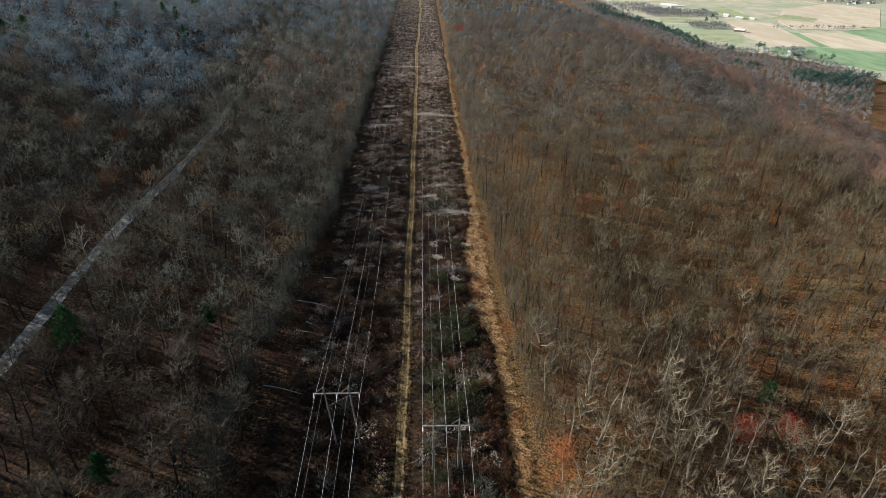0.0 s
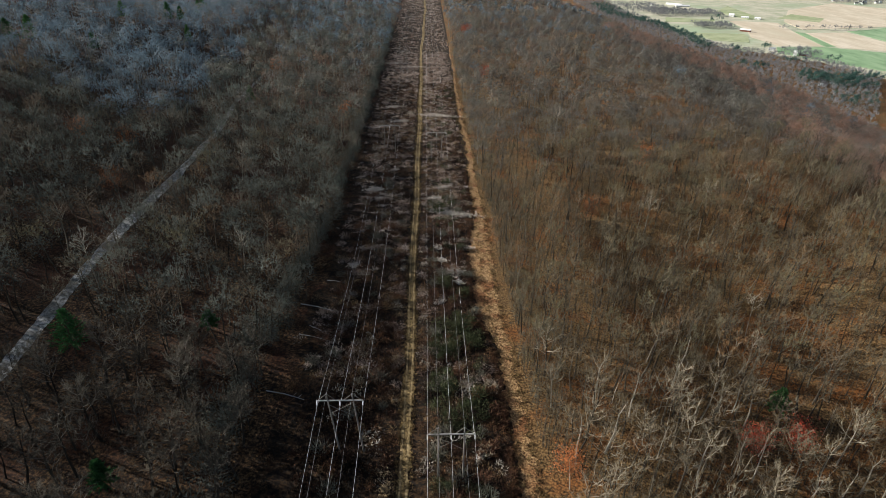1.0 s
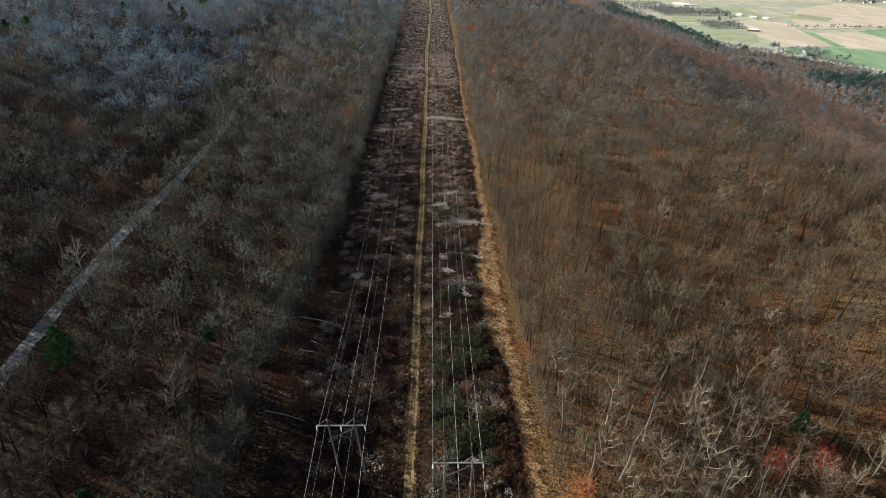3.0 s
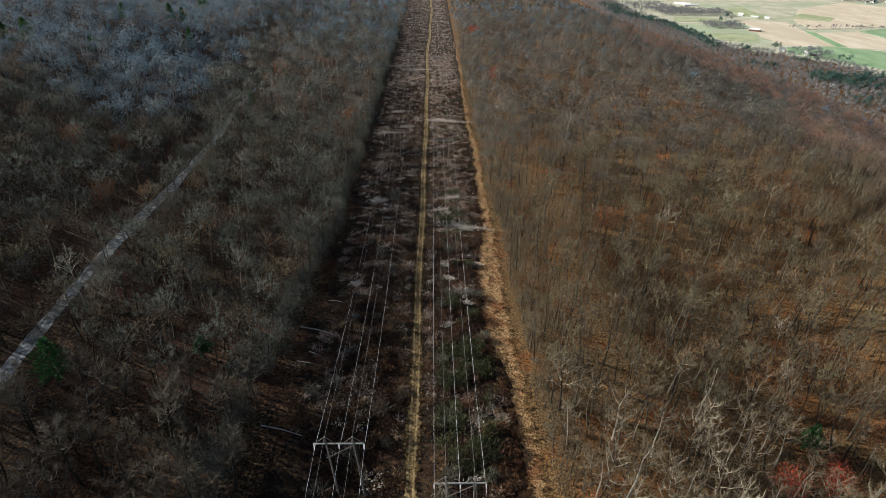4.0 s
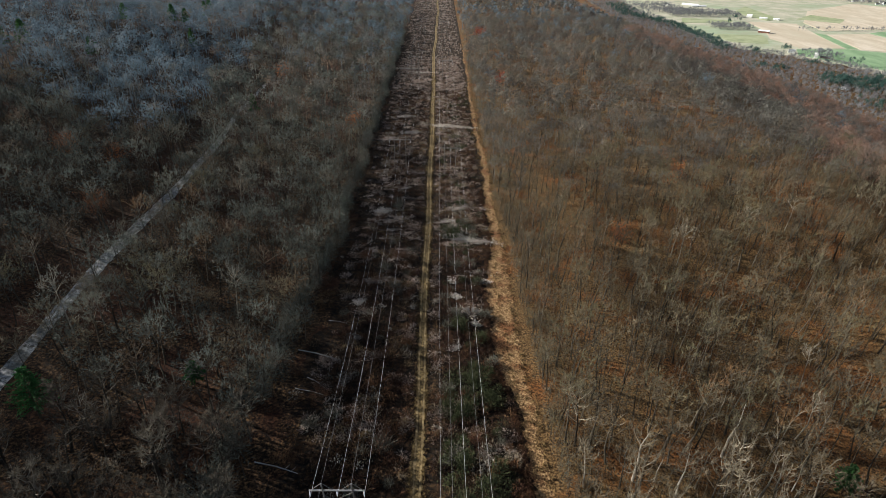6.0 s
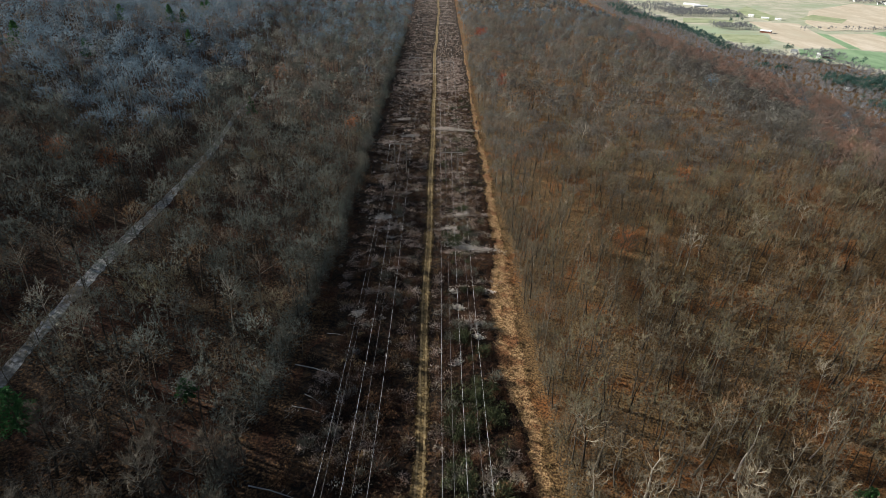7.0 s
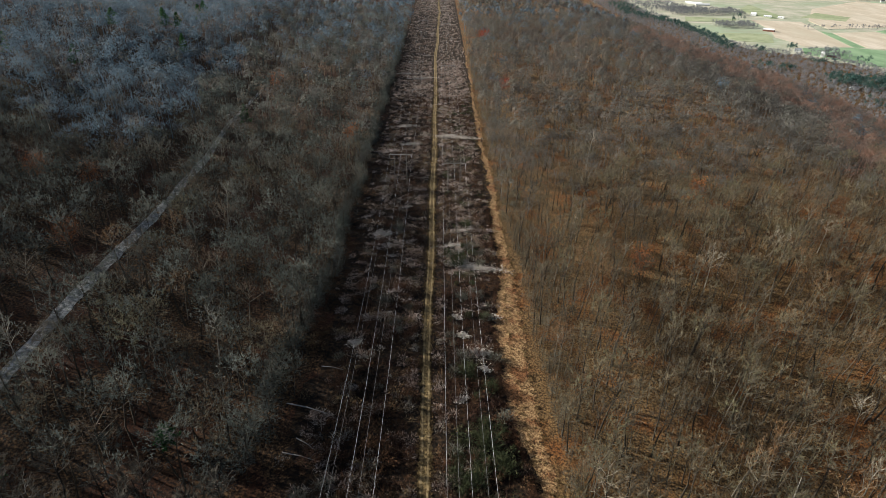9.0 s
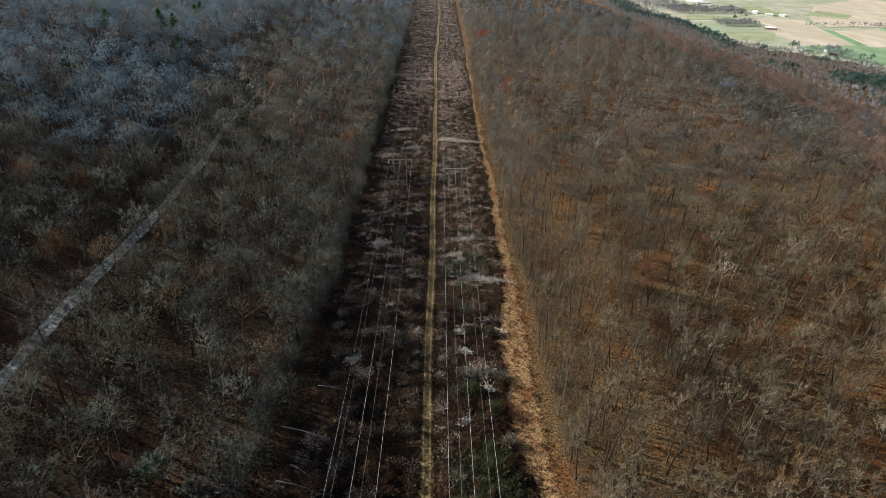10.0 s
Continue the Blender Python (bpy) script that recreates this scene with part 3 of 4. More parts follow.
mid_kinds = []
for k in range(9):
    wood, arms, crown = bare_tree(rng, rng.uniform(15, 19), rng.uniform(4.2, 5.8), 9, 5, 10, 3, 0.85, 0.085, 150, 0.6)
    mid_kinds.append(as_kind((crown, 0), (wood, 2), (arms, 6)))
slim_kinds = []
for k in range(9):
    wood, arms, crown = bare_tree(rng, rng.uniform(15, 19), rng.uniform(3.4, 4.6), 9, 5, 10, 3, 0.85, 0.065, 60, 0.54)
    slim_kinds.append(as_kind((crown, 0), (wood, 2), (arms, 6)))
x, y, rng = stand(NEAR_END, 390, 6.1, 22)
nearer = rng.uniform(0, 1, len(x)) > smooth(265, 390, y)
x, y = x[nearer], y[nearer]
x2, y2, r2 = stand(60, NEAR_END, 6.4, 23)
side = np.abs(x2) > 106
x, y = np.concatenate([x, x2[side]]), np.concatenate([y, y2[side]])
open_side = ((x > 0) & (y < 235 + 25 * np.sin(x / 23))) | (y < NEAR_END)
for chosen, sorts, label in ((~open_side, mid_kinds, "dense leafless grey-brown oak woods on the ridge"), (open_side, slim_kinds, "thin sunlit leafless woods beside the cleared strip")):
    px, py = x[chosen], y[chosen]
    n = len(px)
    red = ((px > 215 + 30 * np.sin(py / 60)) & (rng.uniform(0, 1, n) < 0.6)).astype(int)
    # sorts 3 to 5 carry haze in their twig colour
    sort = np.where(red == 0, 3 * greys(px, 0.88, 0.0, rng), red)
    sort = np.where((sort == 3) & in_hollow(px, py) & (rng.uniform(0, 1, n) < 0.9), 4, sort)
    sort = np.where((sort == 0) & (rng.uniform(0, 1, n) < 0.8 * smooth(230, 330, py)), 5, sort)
    woods = scatter_mesh("woods", sorts, px, py, ground_z(px, py), rng.uniform(0.72, 1.18, n), rng.uniform(0, 6.28, n), slant(px, rng), tones(px, py, rng), [bare_stuff, russet_stuff, bark_stuff, grey_stuff, hazy_grey, hazy_bare, limb_stuff], rng, sort)
    tagged(woods, label, "woods", kind="stuff")

rng = np.random.default_rng(41)
far_kinds = [as_kind((far_tree(rng, rng.uniform(14, 18), rng.uniform(4.6, 6.2), 5, 122, 1.15, 0.44), 0)) for _ in range(10)]
x, y, rng = stand(265, 800, 7.0, 42)
farther = rng.uniform(0, 1, len(x)) < smooth(265, 390, y)
x, y = x[farther], y[farther]
red = ((x > 225 + 30 * np.sin(y / 60)) & (rng.uniform(0, 1, len(x)) < 0.65)).astype(int)
# haze-coloured twigs chosen by the hollow, the left side and distance
woods = scatter_mesh("far_woods", far_kinds, x, y, ground_z(x, y), rng.uniform(0.68, 1.2, len(x)), rng.uniform(0, 6.28, len(x)), slant(x, rng), tones(x, y, rng), [hazy_bare, russet_far, hazy_grey, grey_stuff], rng, np.where(red == 0, np.where(in_hollow(x, y), 2 * greys(x, 0.92, 0.0, rng), np.where(rng.uniform(0, 1, len(x)) < np.where(x < 0, 0.5, 0.12) * smooth(400, 720, y), 2, 3 * greys(x, 0.6, 0.0, rng))), red))
tagged(woods, "distant leafless woods turning russet down the slope", "woods", kind="stuff")

rng = np.random.default_rng(51)
dim_kinds = [as_kind((far_tree(rng, rng.uniform(12.5, 16), rng.uniform(4.4, 5.6), 3, 23, 2.2, 1.6), 0)) for _ in range(8)]
x, y, rng = stand(800, 2750, 10.0, 52)
keep = ((x < 200) & (y < 1200) & (x > -900)) | ((x >= 200) & (x < 485) & (y < 1700)) | (x > 630)
for hx, hy, deep in ((945, 1655, 75), (978, 1585, 75), (1030, 1985, 60)):
    keep &= ~((np.abs(x - hx * y / hy) < 19) & (y < hy + 6) & (y > hy - deep))
x, y = x[keep], y[keep]
red = ((x > 235 + 40 * np.sin(y / 90)) & (x < 480) & (rng.uniform(0, 1, len(x)) < 0.6)).astype(int)
# beyond x 600 come the palest haze-coloured twigs
woods = scatter_mesh("far_woods", dim_kinds, x, y, ground_z(x, y), rng.uniform(0.75, 1.25, len(x)), rng.uniform(0, 6.28, len(x)), slant(x, rng), tones(x, y, rng), [hazy_bare, russet_far, hazy_grey, hazy_valley], rng, np.where(red == 0, np.where(x > 600, 3, 2 * greys(x, 0.7, 0.25, rng)), red))
tagged(woods, "hazy far woods along the ridge and valley edge", "woods", kind="stuff")

# saplings and undergrowth among the trunks, thickest along the cleared strip
rng = np.random.default_rng(56)
sap_kinds = []
for k in range(8):
    g = bushy(rng, rng.uniform(2.0, 4.5), rng.uniform(1.0, 1.8), 30, 0.75, 0.06)
    sap_kinds.append((*g.arrays(), np.zeros(30, int)))
n = 7200
y = 66 + 250 * rng.uniform(0, 1, n) ** 1.3
x = np.where(rng.uniform(0, 1, n) < 0.25, np.where(rng.uniform(0, 1, n) < 0.4, -30.5 - np.abs(rng.normal(0, 2.5, n)), 27.5 + np.abs(rng.normal(0, 9, n))), rng.uniform(-1, 1, n) * (0.75 * y + 60))
keep = in_woods(x, y) & ((x < 0) | (rng.uniform(0, 1, n) < 0.8))
x, y = x[keep], y[keep]
# left saplings cut to a quarter tone: shade of the edge put into colour
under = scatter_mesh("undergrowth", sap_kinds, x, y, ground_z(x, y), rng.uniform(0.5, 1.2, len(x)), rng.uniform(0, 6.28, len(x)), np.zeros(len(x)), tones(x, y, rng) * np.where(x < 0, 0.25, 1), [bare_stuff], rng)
tagged(under, "leafless brown saplings and undergrowth on the woodland floor", "undergrowth", kind="stuff")

# a thicket along the shaded edge of the woods
rng = np.random.default_rng(57)
thicket_kinds = [(*bushy(rng, rng.uniform(5.5, 8.5), rng.uniform(1.7, 2.6), 120, 0.85, 0.11).arrays(), np.zeros(120, int)) for _ in range(8)]
n = 1050
y = 62 + 640 * rng.uniform(0, 1, n) ** 0.95
x = -33.2 - 6.5 * smooth(230, 120, y) - np.abs(rng.normal(0, 2.2 + 2.5 * smooth(230, 120, y), n)) + 0.96 * np.sin(y / 11) + 0.7 * np.sin(y / 4.3)
keep = (y > 230) | (rng.uniform(0, 1, n) < 0.85)
x, y, n = x[keep], y[keep], int(keep.sum())
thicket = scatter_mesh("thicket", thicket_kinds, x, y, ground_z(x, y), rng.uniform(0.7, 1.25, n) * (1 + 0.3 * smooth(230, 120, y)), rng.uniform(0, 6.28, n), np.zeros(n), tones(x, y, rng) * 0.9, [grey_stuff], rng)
tagged(thicket, "dense grey-brown thicket along the edge of the woods", "thicket", kind="stuff")

# low brush where the sunny woods meet the path
low_kinds = [(*bushy(rng, rng.uniform(2.2, 4.8), rng.uniform(1.2, 2.1), 56, 0.75, 0.085).arrays(), np.zeros(56, int)) for _ in range(8)]
n = 1500
y = 110 + 480 * rng.uniform(0, 1, n) ** 0.9
x = 29.2 - 1.6 * smooth(190, 290, y) + np.abs(rng.normal(0, 8, n))
keep = in_woods(x, y)
x, y, n = x[keep], y[keep], int(keep.sum())
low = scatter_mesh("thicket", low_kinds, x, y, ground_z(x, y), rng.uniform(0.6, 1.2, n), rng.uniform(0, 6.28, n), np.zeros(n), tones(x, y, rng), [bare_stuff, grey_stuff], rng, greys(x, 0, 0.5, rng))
tagged(low, "low sunlit twiggy brush beside the tan path", "thicket", kind="stuff")

# thin young trees between the larger ones on the sunny side
rng = np.random.default_rng(58)
pole_kinds = []
for k in range(8):
    high = rng.uniform(5, 9)
    wood, crown = Geo(), Geo()
    bow = rng.normal(0, 0.25, 2)
    tube(wood, [(0, 0, -0.2), (bow[0], bow[1], high * 0.5), (bow[0] * 1.6, bow[1] * 1.6, high)], [0.08, 0.055, 0.02], 3)
    count = 34
    f = rng.uniform(0.4, 1.0, count)
    base = np.stack([bow[0] * 1.7 * f, bow[1] * 1.7 * f, f * high], 1)
    way = rng.normal(0, 0.8, (count, 3)) + np.array([0, 0, 0.7])
    slivers(crown, base, way, rng.uniform(0.7, 1.8, count) * (1.25 - f * 0.6), rng.uniform(0.025, 0.045, count), rng)
    pole_kinds.append(as_kind((crown, 0), (wood, 1)))
n = 3400
y = 66 + 190 * rng.uniform(0, 1, n) ** 1.1
x = 28.5 + rng.uniform(0, 1, n) ** 1.6 * (0.75 * y + 30)
keep = in_woods(x, y)
x, y = x[keep], y[keep]
thin_trees = scatter_mesh("young_trees", pole_kinds, x, y, ground_z(x, y), rng.uniform(0.6, 1.25, len(x)), rng.uniform(0, 6.28, len(x)), rng.normal(0.03, 0.08, len(x)), tones(x, y, rng), [bare_stuff, bark_stuff], rng)
tagged(thin_trees, "thin leafless young trees standing among the oaks", "young trees", kind="stuff")

# tree lines and conifers of the valley
rng = np.random.default_rng(61)
GROVES = [((930, 2420), (75, 90), 420), ((1060, 2400), (60, 70), 260), ((960, 2080), (60, 45), 220), ((1980, 2900), (150, 90), 400), ((880, 2560), (90, 130), 380), ((1320, 2035), (160, 6), 60), ((1000, 1600), (40, 60), 90)]
x = np.concatenate([c[0] + rng.uniform(-1, 1, n) * s[0] for c, s, n in GROVES])
y = np.concatenate([c[1] + rng.uniform(-1, 1, n) * s[1] for c, s, n in GROVES])
woods = scatter_mesh("valley_woods", dim_kinds, x, y, np.full(len(x), -189.5), rng.uniform(0.7, 1.2, len(x)), rng.uniform(0, 6.28, len(x)), np.zeros(len(x)), rng.uniform(0.1, 0.6, len(x)), [hazy_valley], rng)
tagged(woods, "leafless purple-grey groves between the valley fields", "woods", kind="stuff")
pine_kinds = [as_kind((far_tree(rng, rng.uniform(16, 22), rng.uniform(4.2, 5.6), 3, 36, 2.0, 1.2), 0)) for _ in range(5)]
STANDS = [((690, 2350), (30, 80), 70), ((715, 2500), (45, 90), 80), ((858, 1315), (30, 20), 40), ((884, 1230), (40, 40), 70), ((815, 1100), (40, 30), 30), ((900, 1460), (25, 15), 14), ((1010, 1490), (20, 8), 8), ((715, 2230), (25, 60), 60), ((745, 2130), (25, 60), 60), ((770, 2040), (22, 60), 70), ((772, 1900), (22, 80), 90), ((775, 1790), (22, 50), 60), ((762, 1680), (18, 50), 45), ((815, 1605), (15, 12), 14), ((745, 1435), (20, 20), 14), ((778, 1400), (16, 16), 14), ((840, 1270), (30, 25), 40), ((900, 1275), (40, 25), 60), ((960, 1290), (35, 20), 45), ((928, 1655), (9, 9), 12), ((990, 2150), (6, 8), 6), ((1050, 2220), (6, 20), 10)]
x = np.concatenate([c[0] + rng.uniform(-1, 1, n) * s[0] for c, s, n in STANDS])
y = np.concatenate([c[1] + rng.uniform(-1, 1, n) * s[1] for c, s, n in STANDS])
woods = scatter_mesh("valley_conifers", pine_kinds, x, y, ground_z(x, y), rng.uniform(0.85, 1.4, len(x)), rng.uniform(0, 6.28, len(x)), np.zeros(len(x)), rng.uniform(0, 1, len(x)), [hazy_needles], rng)
tagged(woods, "dark green conifers scattered along the valley edge", "woods", kind="stuff")

# ---- single evergreens and late-coloured trees ----
rng = np.random.default_rng(71)
for px, py, high, wide in PINES:
    wood, crown = conifer(rng, high, wide, 14 if py < 200 else 24, 30 if py < 200 else 13, 1.1 if py < 200 else 2.0)
    pine = new("pine_tree")
    part("trunk", wood, bark_object, pine)
    part("crown", crown, needle, pine, "dark green needle crown")
    pine.matrix_basis = pose(px, py, drop_to_ground(px, py), 0, 0, rng.uniform(0, 360))
    tagged(pine, "dark green white pine standing among bare hardwoods", "tree", "evergreens in the woods")
for px, py, high, hue in LATE:
    mat = leaf_red if hue == "red" else leaf_orange
    wood, arms, crown = bare_tree(rng, high, high * 0.34, 9, 5, 3, 5, 1.0, 0.05)
    cv = arms.arrays()[0]
    centres = cv[cv[:, 2] > high * 0.55]
    late = new("late_tree")
    part("trunk", wood, bark_object, late)
    part("branchwork", arms, bark_object, late)
    part("crown", crown, bare_object, late)
    part("leaves", leaf_crown(rng, centres, high * (0.12 if px > 60 else 0.09), 1500 if py < 260 else 600, 0.28 if py < 260 else 0.5), mat, late, hue + " autumn leaves")
    late.matrix_basis = pose(px, py, drop_to_ground(px, py), 0, 0, rng.uniform(0, 360))
    tagged(late, "small tree still holding %s autumn leaves" % hue, "tree", "late-coloured trees")

# ---- the cleared strip ----
# heaps of cut brush (x, y, length, depth, sticks)
PILES = [(12.8, 178, 6.0, 3.6, 620), (14.5, 171, 3.6, 2, 90), (15, 224, 15, 3.4, 760), (9, 228, 7.2, 2, 170), (12, 364, 18.0, 3.4, 858), (7, 366, 7.2, 3, 416), (-19.6, 249, 7.2, 5, 390), (-17, 384, 12.0, 3, 390), (-12, 353, 10.8, 3, 390), (19, 195, 4.8, 4, 50),
         (7, 240, 8.4, 3, 150), (11, 252, 9.6, 3, 180), (-21.5, 182, 3.6, 2.5, 234), (9, 186, 3.0, 2, 156), (8, 195, 2.4, 2, 156), (-22, 520, 19.2, 3, 416), (-10, 505, 14.4, 3, 338), (8.1, 159.5, 3, 2, 120), (13, 103.5, 6, 1.2, 40)]
rng = np.random.default_rng(81)
def leafy_clump(rng, high, wide, count, size):
    """A low bush that still holds its curled leaves."""
    g = Geo()
    u = unit(rng.normal(size=(count, 3)) + np.array([0, 0, 0.7]))
    base = u * rng.uniform(0.5, 1.0, (count, 1)) * np.array([wide, wide, high * 0.6]) + np.array([0, 0, high * 0.35])
    return slivers(g, base, rng.normal(size=u.shape) + u, rng.uniform(0.6, 1.3, count) * size, rng.uniform(0.5, 1.0, count) * size, rng, unit(u + rng.normal(0, 0.5, u.shape)))


brush_kinds = [(*leafy_clump(rng, rng.uniform(0.9, 1.7), rng.uniform(0.7, 1.5), 58, 0.27).arrays(), np.zeros(58, int)) for _ in range(8)]
brush_kinds += [(*bushy(rng, rng.uniform(0.9, 1.7), rng.uniform(0.8, 1.5), 60, 0.45, 0.075).arrays(), np.zeros(60, int)) for _ in range(10)]
n = 7600
x, y = rng.uniform(-34, 21.8, n), 70 + 380 * rng.uniform(0, 1, n) ** 1.15
fringe = 700
fy = 75 + 200 * rng.uniform(0, 1, fringe)
fx = path_x(fy) - 2.6 - 3.2 * wider(fy) - np.abs(rng.normal(0, 0.6, fringe))
x, y = np.concatenate([x, fx]), np.concatenate([y, fy])
red_edge = np.arange(len(x)) >= n
keep = (np.abs(x - track_x(y)) > 2.9) & ((x < 21.8 - 3.8 * wider(y)) | red_edge)
for px, py, long, deep, count in PILES:
    keep &= ((x - px) / (0.5 * long)) ** 2 + ((y - py + 0.6) / (0.9 * deep)) ** 2 > 1
# thinned at the left edge; the shade-dark soil stands for a shadow band
keep &= (x > -24) | (rng.uniform(0, 1, len(x)) < 0.3)
x, y, red_edge = x[keep], y[keep], red_edge[keep]
patch = np.array([noise.noise((a / 9, b / 9, 3.1)) for a, b in zip(x, y)])
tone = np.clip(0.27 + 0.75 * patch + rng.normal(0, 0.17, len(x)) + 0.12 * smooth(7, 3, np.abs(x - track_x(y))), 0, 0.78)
leafy = (x > 5) & (x < 19) & (np.abs(y - 128) < 24)
tone = np.where((patch < np.where(leafy, 0.08, -0.22)) & (x > 4) & (rng.uniform(0, 1, len(x)) < 0.75), rng.uniform(0.86, 1, len(x)), tone)
maroon = (x > 4) & (x < 19) & (np.abs(y - 184) < 34)
tone = np.where(maroon, np.clip(rng.normal(0.26, 0.1, len(x)), 0.02, 0.5), tone)
golden = (x > 1) & (x < 8) & (y < 113) & (rng.uniform(0, 1, len(x)) < 0.7)
tone = np.where(golden, rng.uniform(0.42, 0.62, len(x)), np.where(red_edge, rng.uniform(0.18, 0.44, len(x)), tone))
scrub = scatter_mesh("scrub", brush_kinds, x, y, ground_z(x, y), rng.uniform(0.6, 1.5, len(x)) * (1.35 - 0.35 * smooth(130, 260, y)) * np.where(red_edge | golden, 0.55, 1), rng.uniform(0, 6.28, len(x)), np.zeros(len(x)), tone, [scrub_stuff], rng)
tagged(scrub, "low brown and grey scrub covering the cleared strip", "scrub", kind="stuff")
# taller, paler dead stems further along
pale_kinds = [(*bushy(rng, rng.uniform(0.9, 1.5), rng.uniform(1.0, 2.0), 46, 0.6, 0.13).arrays(), np.zeros(46, int)) for _ in range(8)]
n = 6000
x, y = rng.uniform(-29, 21.8, n), 120 + 450 * rng.uniform(0, 1, n) ** 1.1
clump = np.array([noise.noise((a / 7, b / 4.5, 8.4)) for a, b in zip(x, y)])
keep = (np.abs(x - track_x(y)) > 2.6) & (clump + 0.25 * smooth(150, 380, y) - 0.3 * ((x > 4) & (np.abs(y - 184) < 34)) - 0.16 * smooth(0, -12, x) > -0.02) & (x < 21.8 - 3.8 * wider(y))
x, y = x[keep], y[keep]
scrub = scatter_mesh("dead_scrub", pale_kinds, x, y, ground_z(x, y), rng.uniform(0.6, 1.3, len(x)), rng.uniform(0, 6.28, len(x)), np.zeros(len(x)), rng.uniform(0, 1, len(x)), [dead_stuff], rng)
tagged(scrub, "patches of pale pinkish-grey dead stems in the strip", "scrub", kind="stuff")
far_brush = [(*shrub(rng, rng.uniform(0.7, 1.4), rng.uniform(0.8, 1.5), 10, 0.22).arrays(), np.zeros(10, int)) for _ in range(6)]
n = 5500
x, y = rng.uniform(-31, 24, n), rng.uniform(450, 1250, n)
keep = np.abs(x - track_x(y)) > 2.1
x, y = x[keep], y[keep]
scrub = scatter_mesh("far_scrub", far_brush, x, y, ground_z(x, y), rng.uniform(0.6, 1.4, len(x)), rng.uniform(0, 6.28, len(x)), np.zeros(len(x)), rng.uniform(0, 1, len(x)), [dead_stuff], rng)
tagged(scrub, "low pale dead scrub in the far cleared strip", "scrub", kind="stuff")


rng = np.random.default_rng(86)
SHRUBS = [("green_shrub", "low dark green juniper shrub in the cleared strip", 3, (0.03, 0.04, 0.015), (0.075, 0.082, 0.034)), ("grey_shrub", "rounded leafless grey shrub in the cleared strip", 3, (0.10, 0.097, 0.072), (0.19, 0.182, 0.142)),
          ("brown_shrub", "rusty brown leafless shrub in the cleared strip", 2, (0.10, 0.05, 0.03), (0.18, 0.09, 0.05))]
for name, label, amount, dark, light in SHRUBS:
    look_of = material(name, plain(dark, light, 1.3))
    for v in range(amount):
        model = new(name)
        high, wide = rng.uniform(1.5, 2.4), rng.uniform(1.2, 1.9)
        part("stem", tube(Geo(), [(0, 0, -0.1), (0.05, 0.03, high * 0.35), (0.1, 0.0, high * 0.6)], [0.07, 0.05, 0.02], 5), bark_object, model)
        crown = leafy_clump(rng, high, wide, 300 if name == "green_shrub" else 150, 0.2 if name == "green_shrub" else 0.16)
        cv, ct = shrub(rng, high, wide, 90, 0.09).arrays()
        part("crown", crown.add(cv, ct), look_of, model)
        tagged(model, label, "shrub", name.replace("_", " ") + "s")
        for k in range(20 if name == "grey_shrub" else 12 if name == "brown_shrub" else 22):
            py = 84 + 180 * rng.uniform(0, 1) ** 1.3
            if name == "green_shrub" and rng.uniform() < 0.7:
                py = rng.uniform(106, 152)
            px = rng.uniform(5, 18) if name == "green_shrub" or rng.uniform() < 0.55 else rng.uniform(-27, -4)
            m = pose(px, py, drop_to_ground(px, py), 0, 0, rng.uniform(0, 360)) @ Matrix.Scale(rng.uniform(0.65, 1.45), 4)
            if k == 0:
                model.matrix_basis = m
            else:
                copy_thing(model, m)


def brush_pile(rng, long, deep, high, count):
    g = Geo()
    drift = rng.uniform(-0.35, 0.35)
    along = rng.normal(0, long / 3.2, count)
    base = np.stack([along, along * drift + rng.normal(0, deep / 2.6, count) * rng.uniform(0.2, 1.2, count), np.abs(rng.normal(0, high / 2.5, count)) + 0.05], 1)
    way = rng.normal(size=(count, 3)) * np.array([1.0, 0.8, 0.45]) + np.array([0, 0, 0.25])
    lot = count * 2 // 3
    u = unit(rng.normal(size=(lot, 3)) + np.array([-0.3, 0, 0.5]))
    along = rng.normal(0, long / 3.6, lot)
    heap = np.stack([along, along * drift + rng.normal(0, deep / 3, lot) * rng.uniform(0.2, 1.2, lot), rng.uniform(0.1, 0.8, lot) * high], 1)
    slivers(g, heap, np.cross(u, rng.normal(size=u.shape)), rng.uniform(0.35, 0.9, lot), rng.uniform(0.12, 0.3, lot), rng, u)
    return slivers(g, base, way, rng.uniform(0.5, 1.4, count), rng.uniform(0.12, 0.3, count), rng)


rng = np.random.default_rng(91)
cut = Geo()
for px, py, long, deep, count in PILES:
    v, t = brush_pile(rng, long, deep, 1.2, count).arrays()
    cut.add(v + np.array([px, py, drop_to_ground(px, py)]), t)
tagged(new("cut_brush", tri_mesh("cut_brush", *cut.arrays(), [pale_wood])), "bleached pale cut brush lying across the cleared strip", "cut brush", kind="stuff")
n = 300
row_kinds = [(*brush_pile(rng, rng.uniform(3.5, 10), 3.0, 0.9, 110).arrays(), np.zeros(110 + 110 * 2 // 3, int)) for _ in range(6)]
x, y = rng.uniform(-27, 21, n), 190 + 900 * rng.uniform(0, 1, n) ** 1.2
keep = np.abs(x - track_x(y)) > 4.5
x, y = x[keep], y[keep]
rows = scatter_mesh("cut_brush", row_kinds, x, y, ground_z(x, y), rng.uniform(0.5, 1.1, len(x)), rng.normal(0, 0.25, len(x)), np.zeros(len(x)), rng.uniform(0.4, 1, len(x)), [dead_stuff], rng)
tagged(rows, "thin rows of bleached cut brush in the strip", "cut brush", kind="stuff")
# dry grass along the track and the path
tuft_kinds = [(*shrub(rng, 0.5, 0.4, 12, 0.09).arrays(), np.zeros(12, int)) for _ in range(5)]
n = 5200
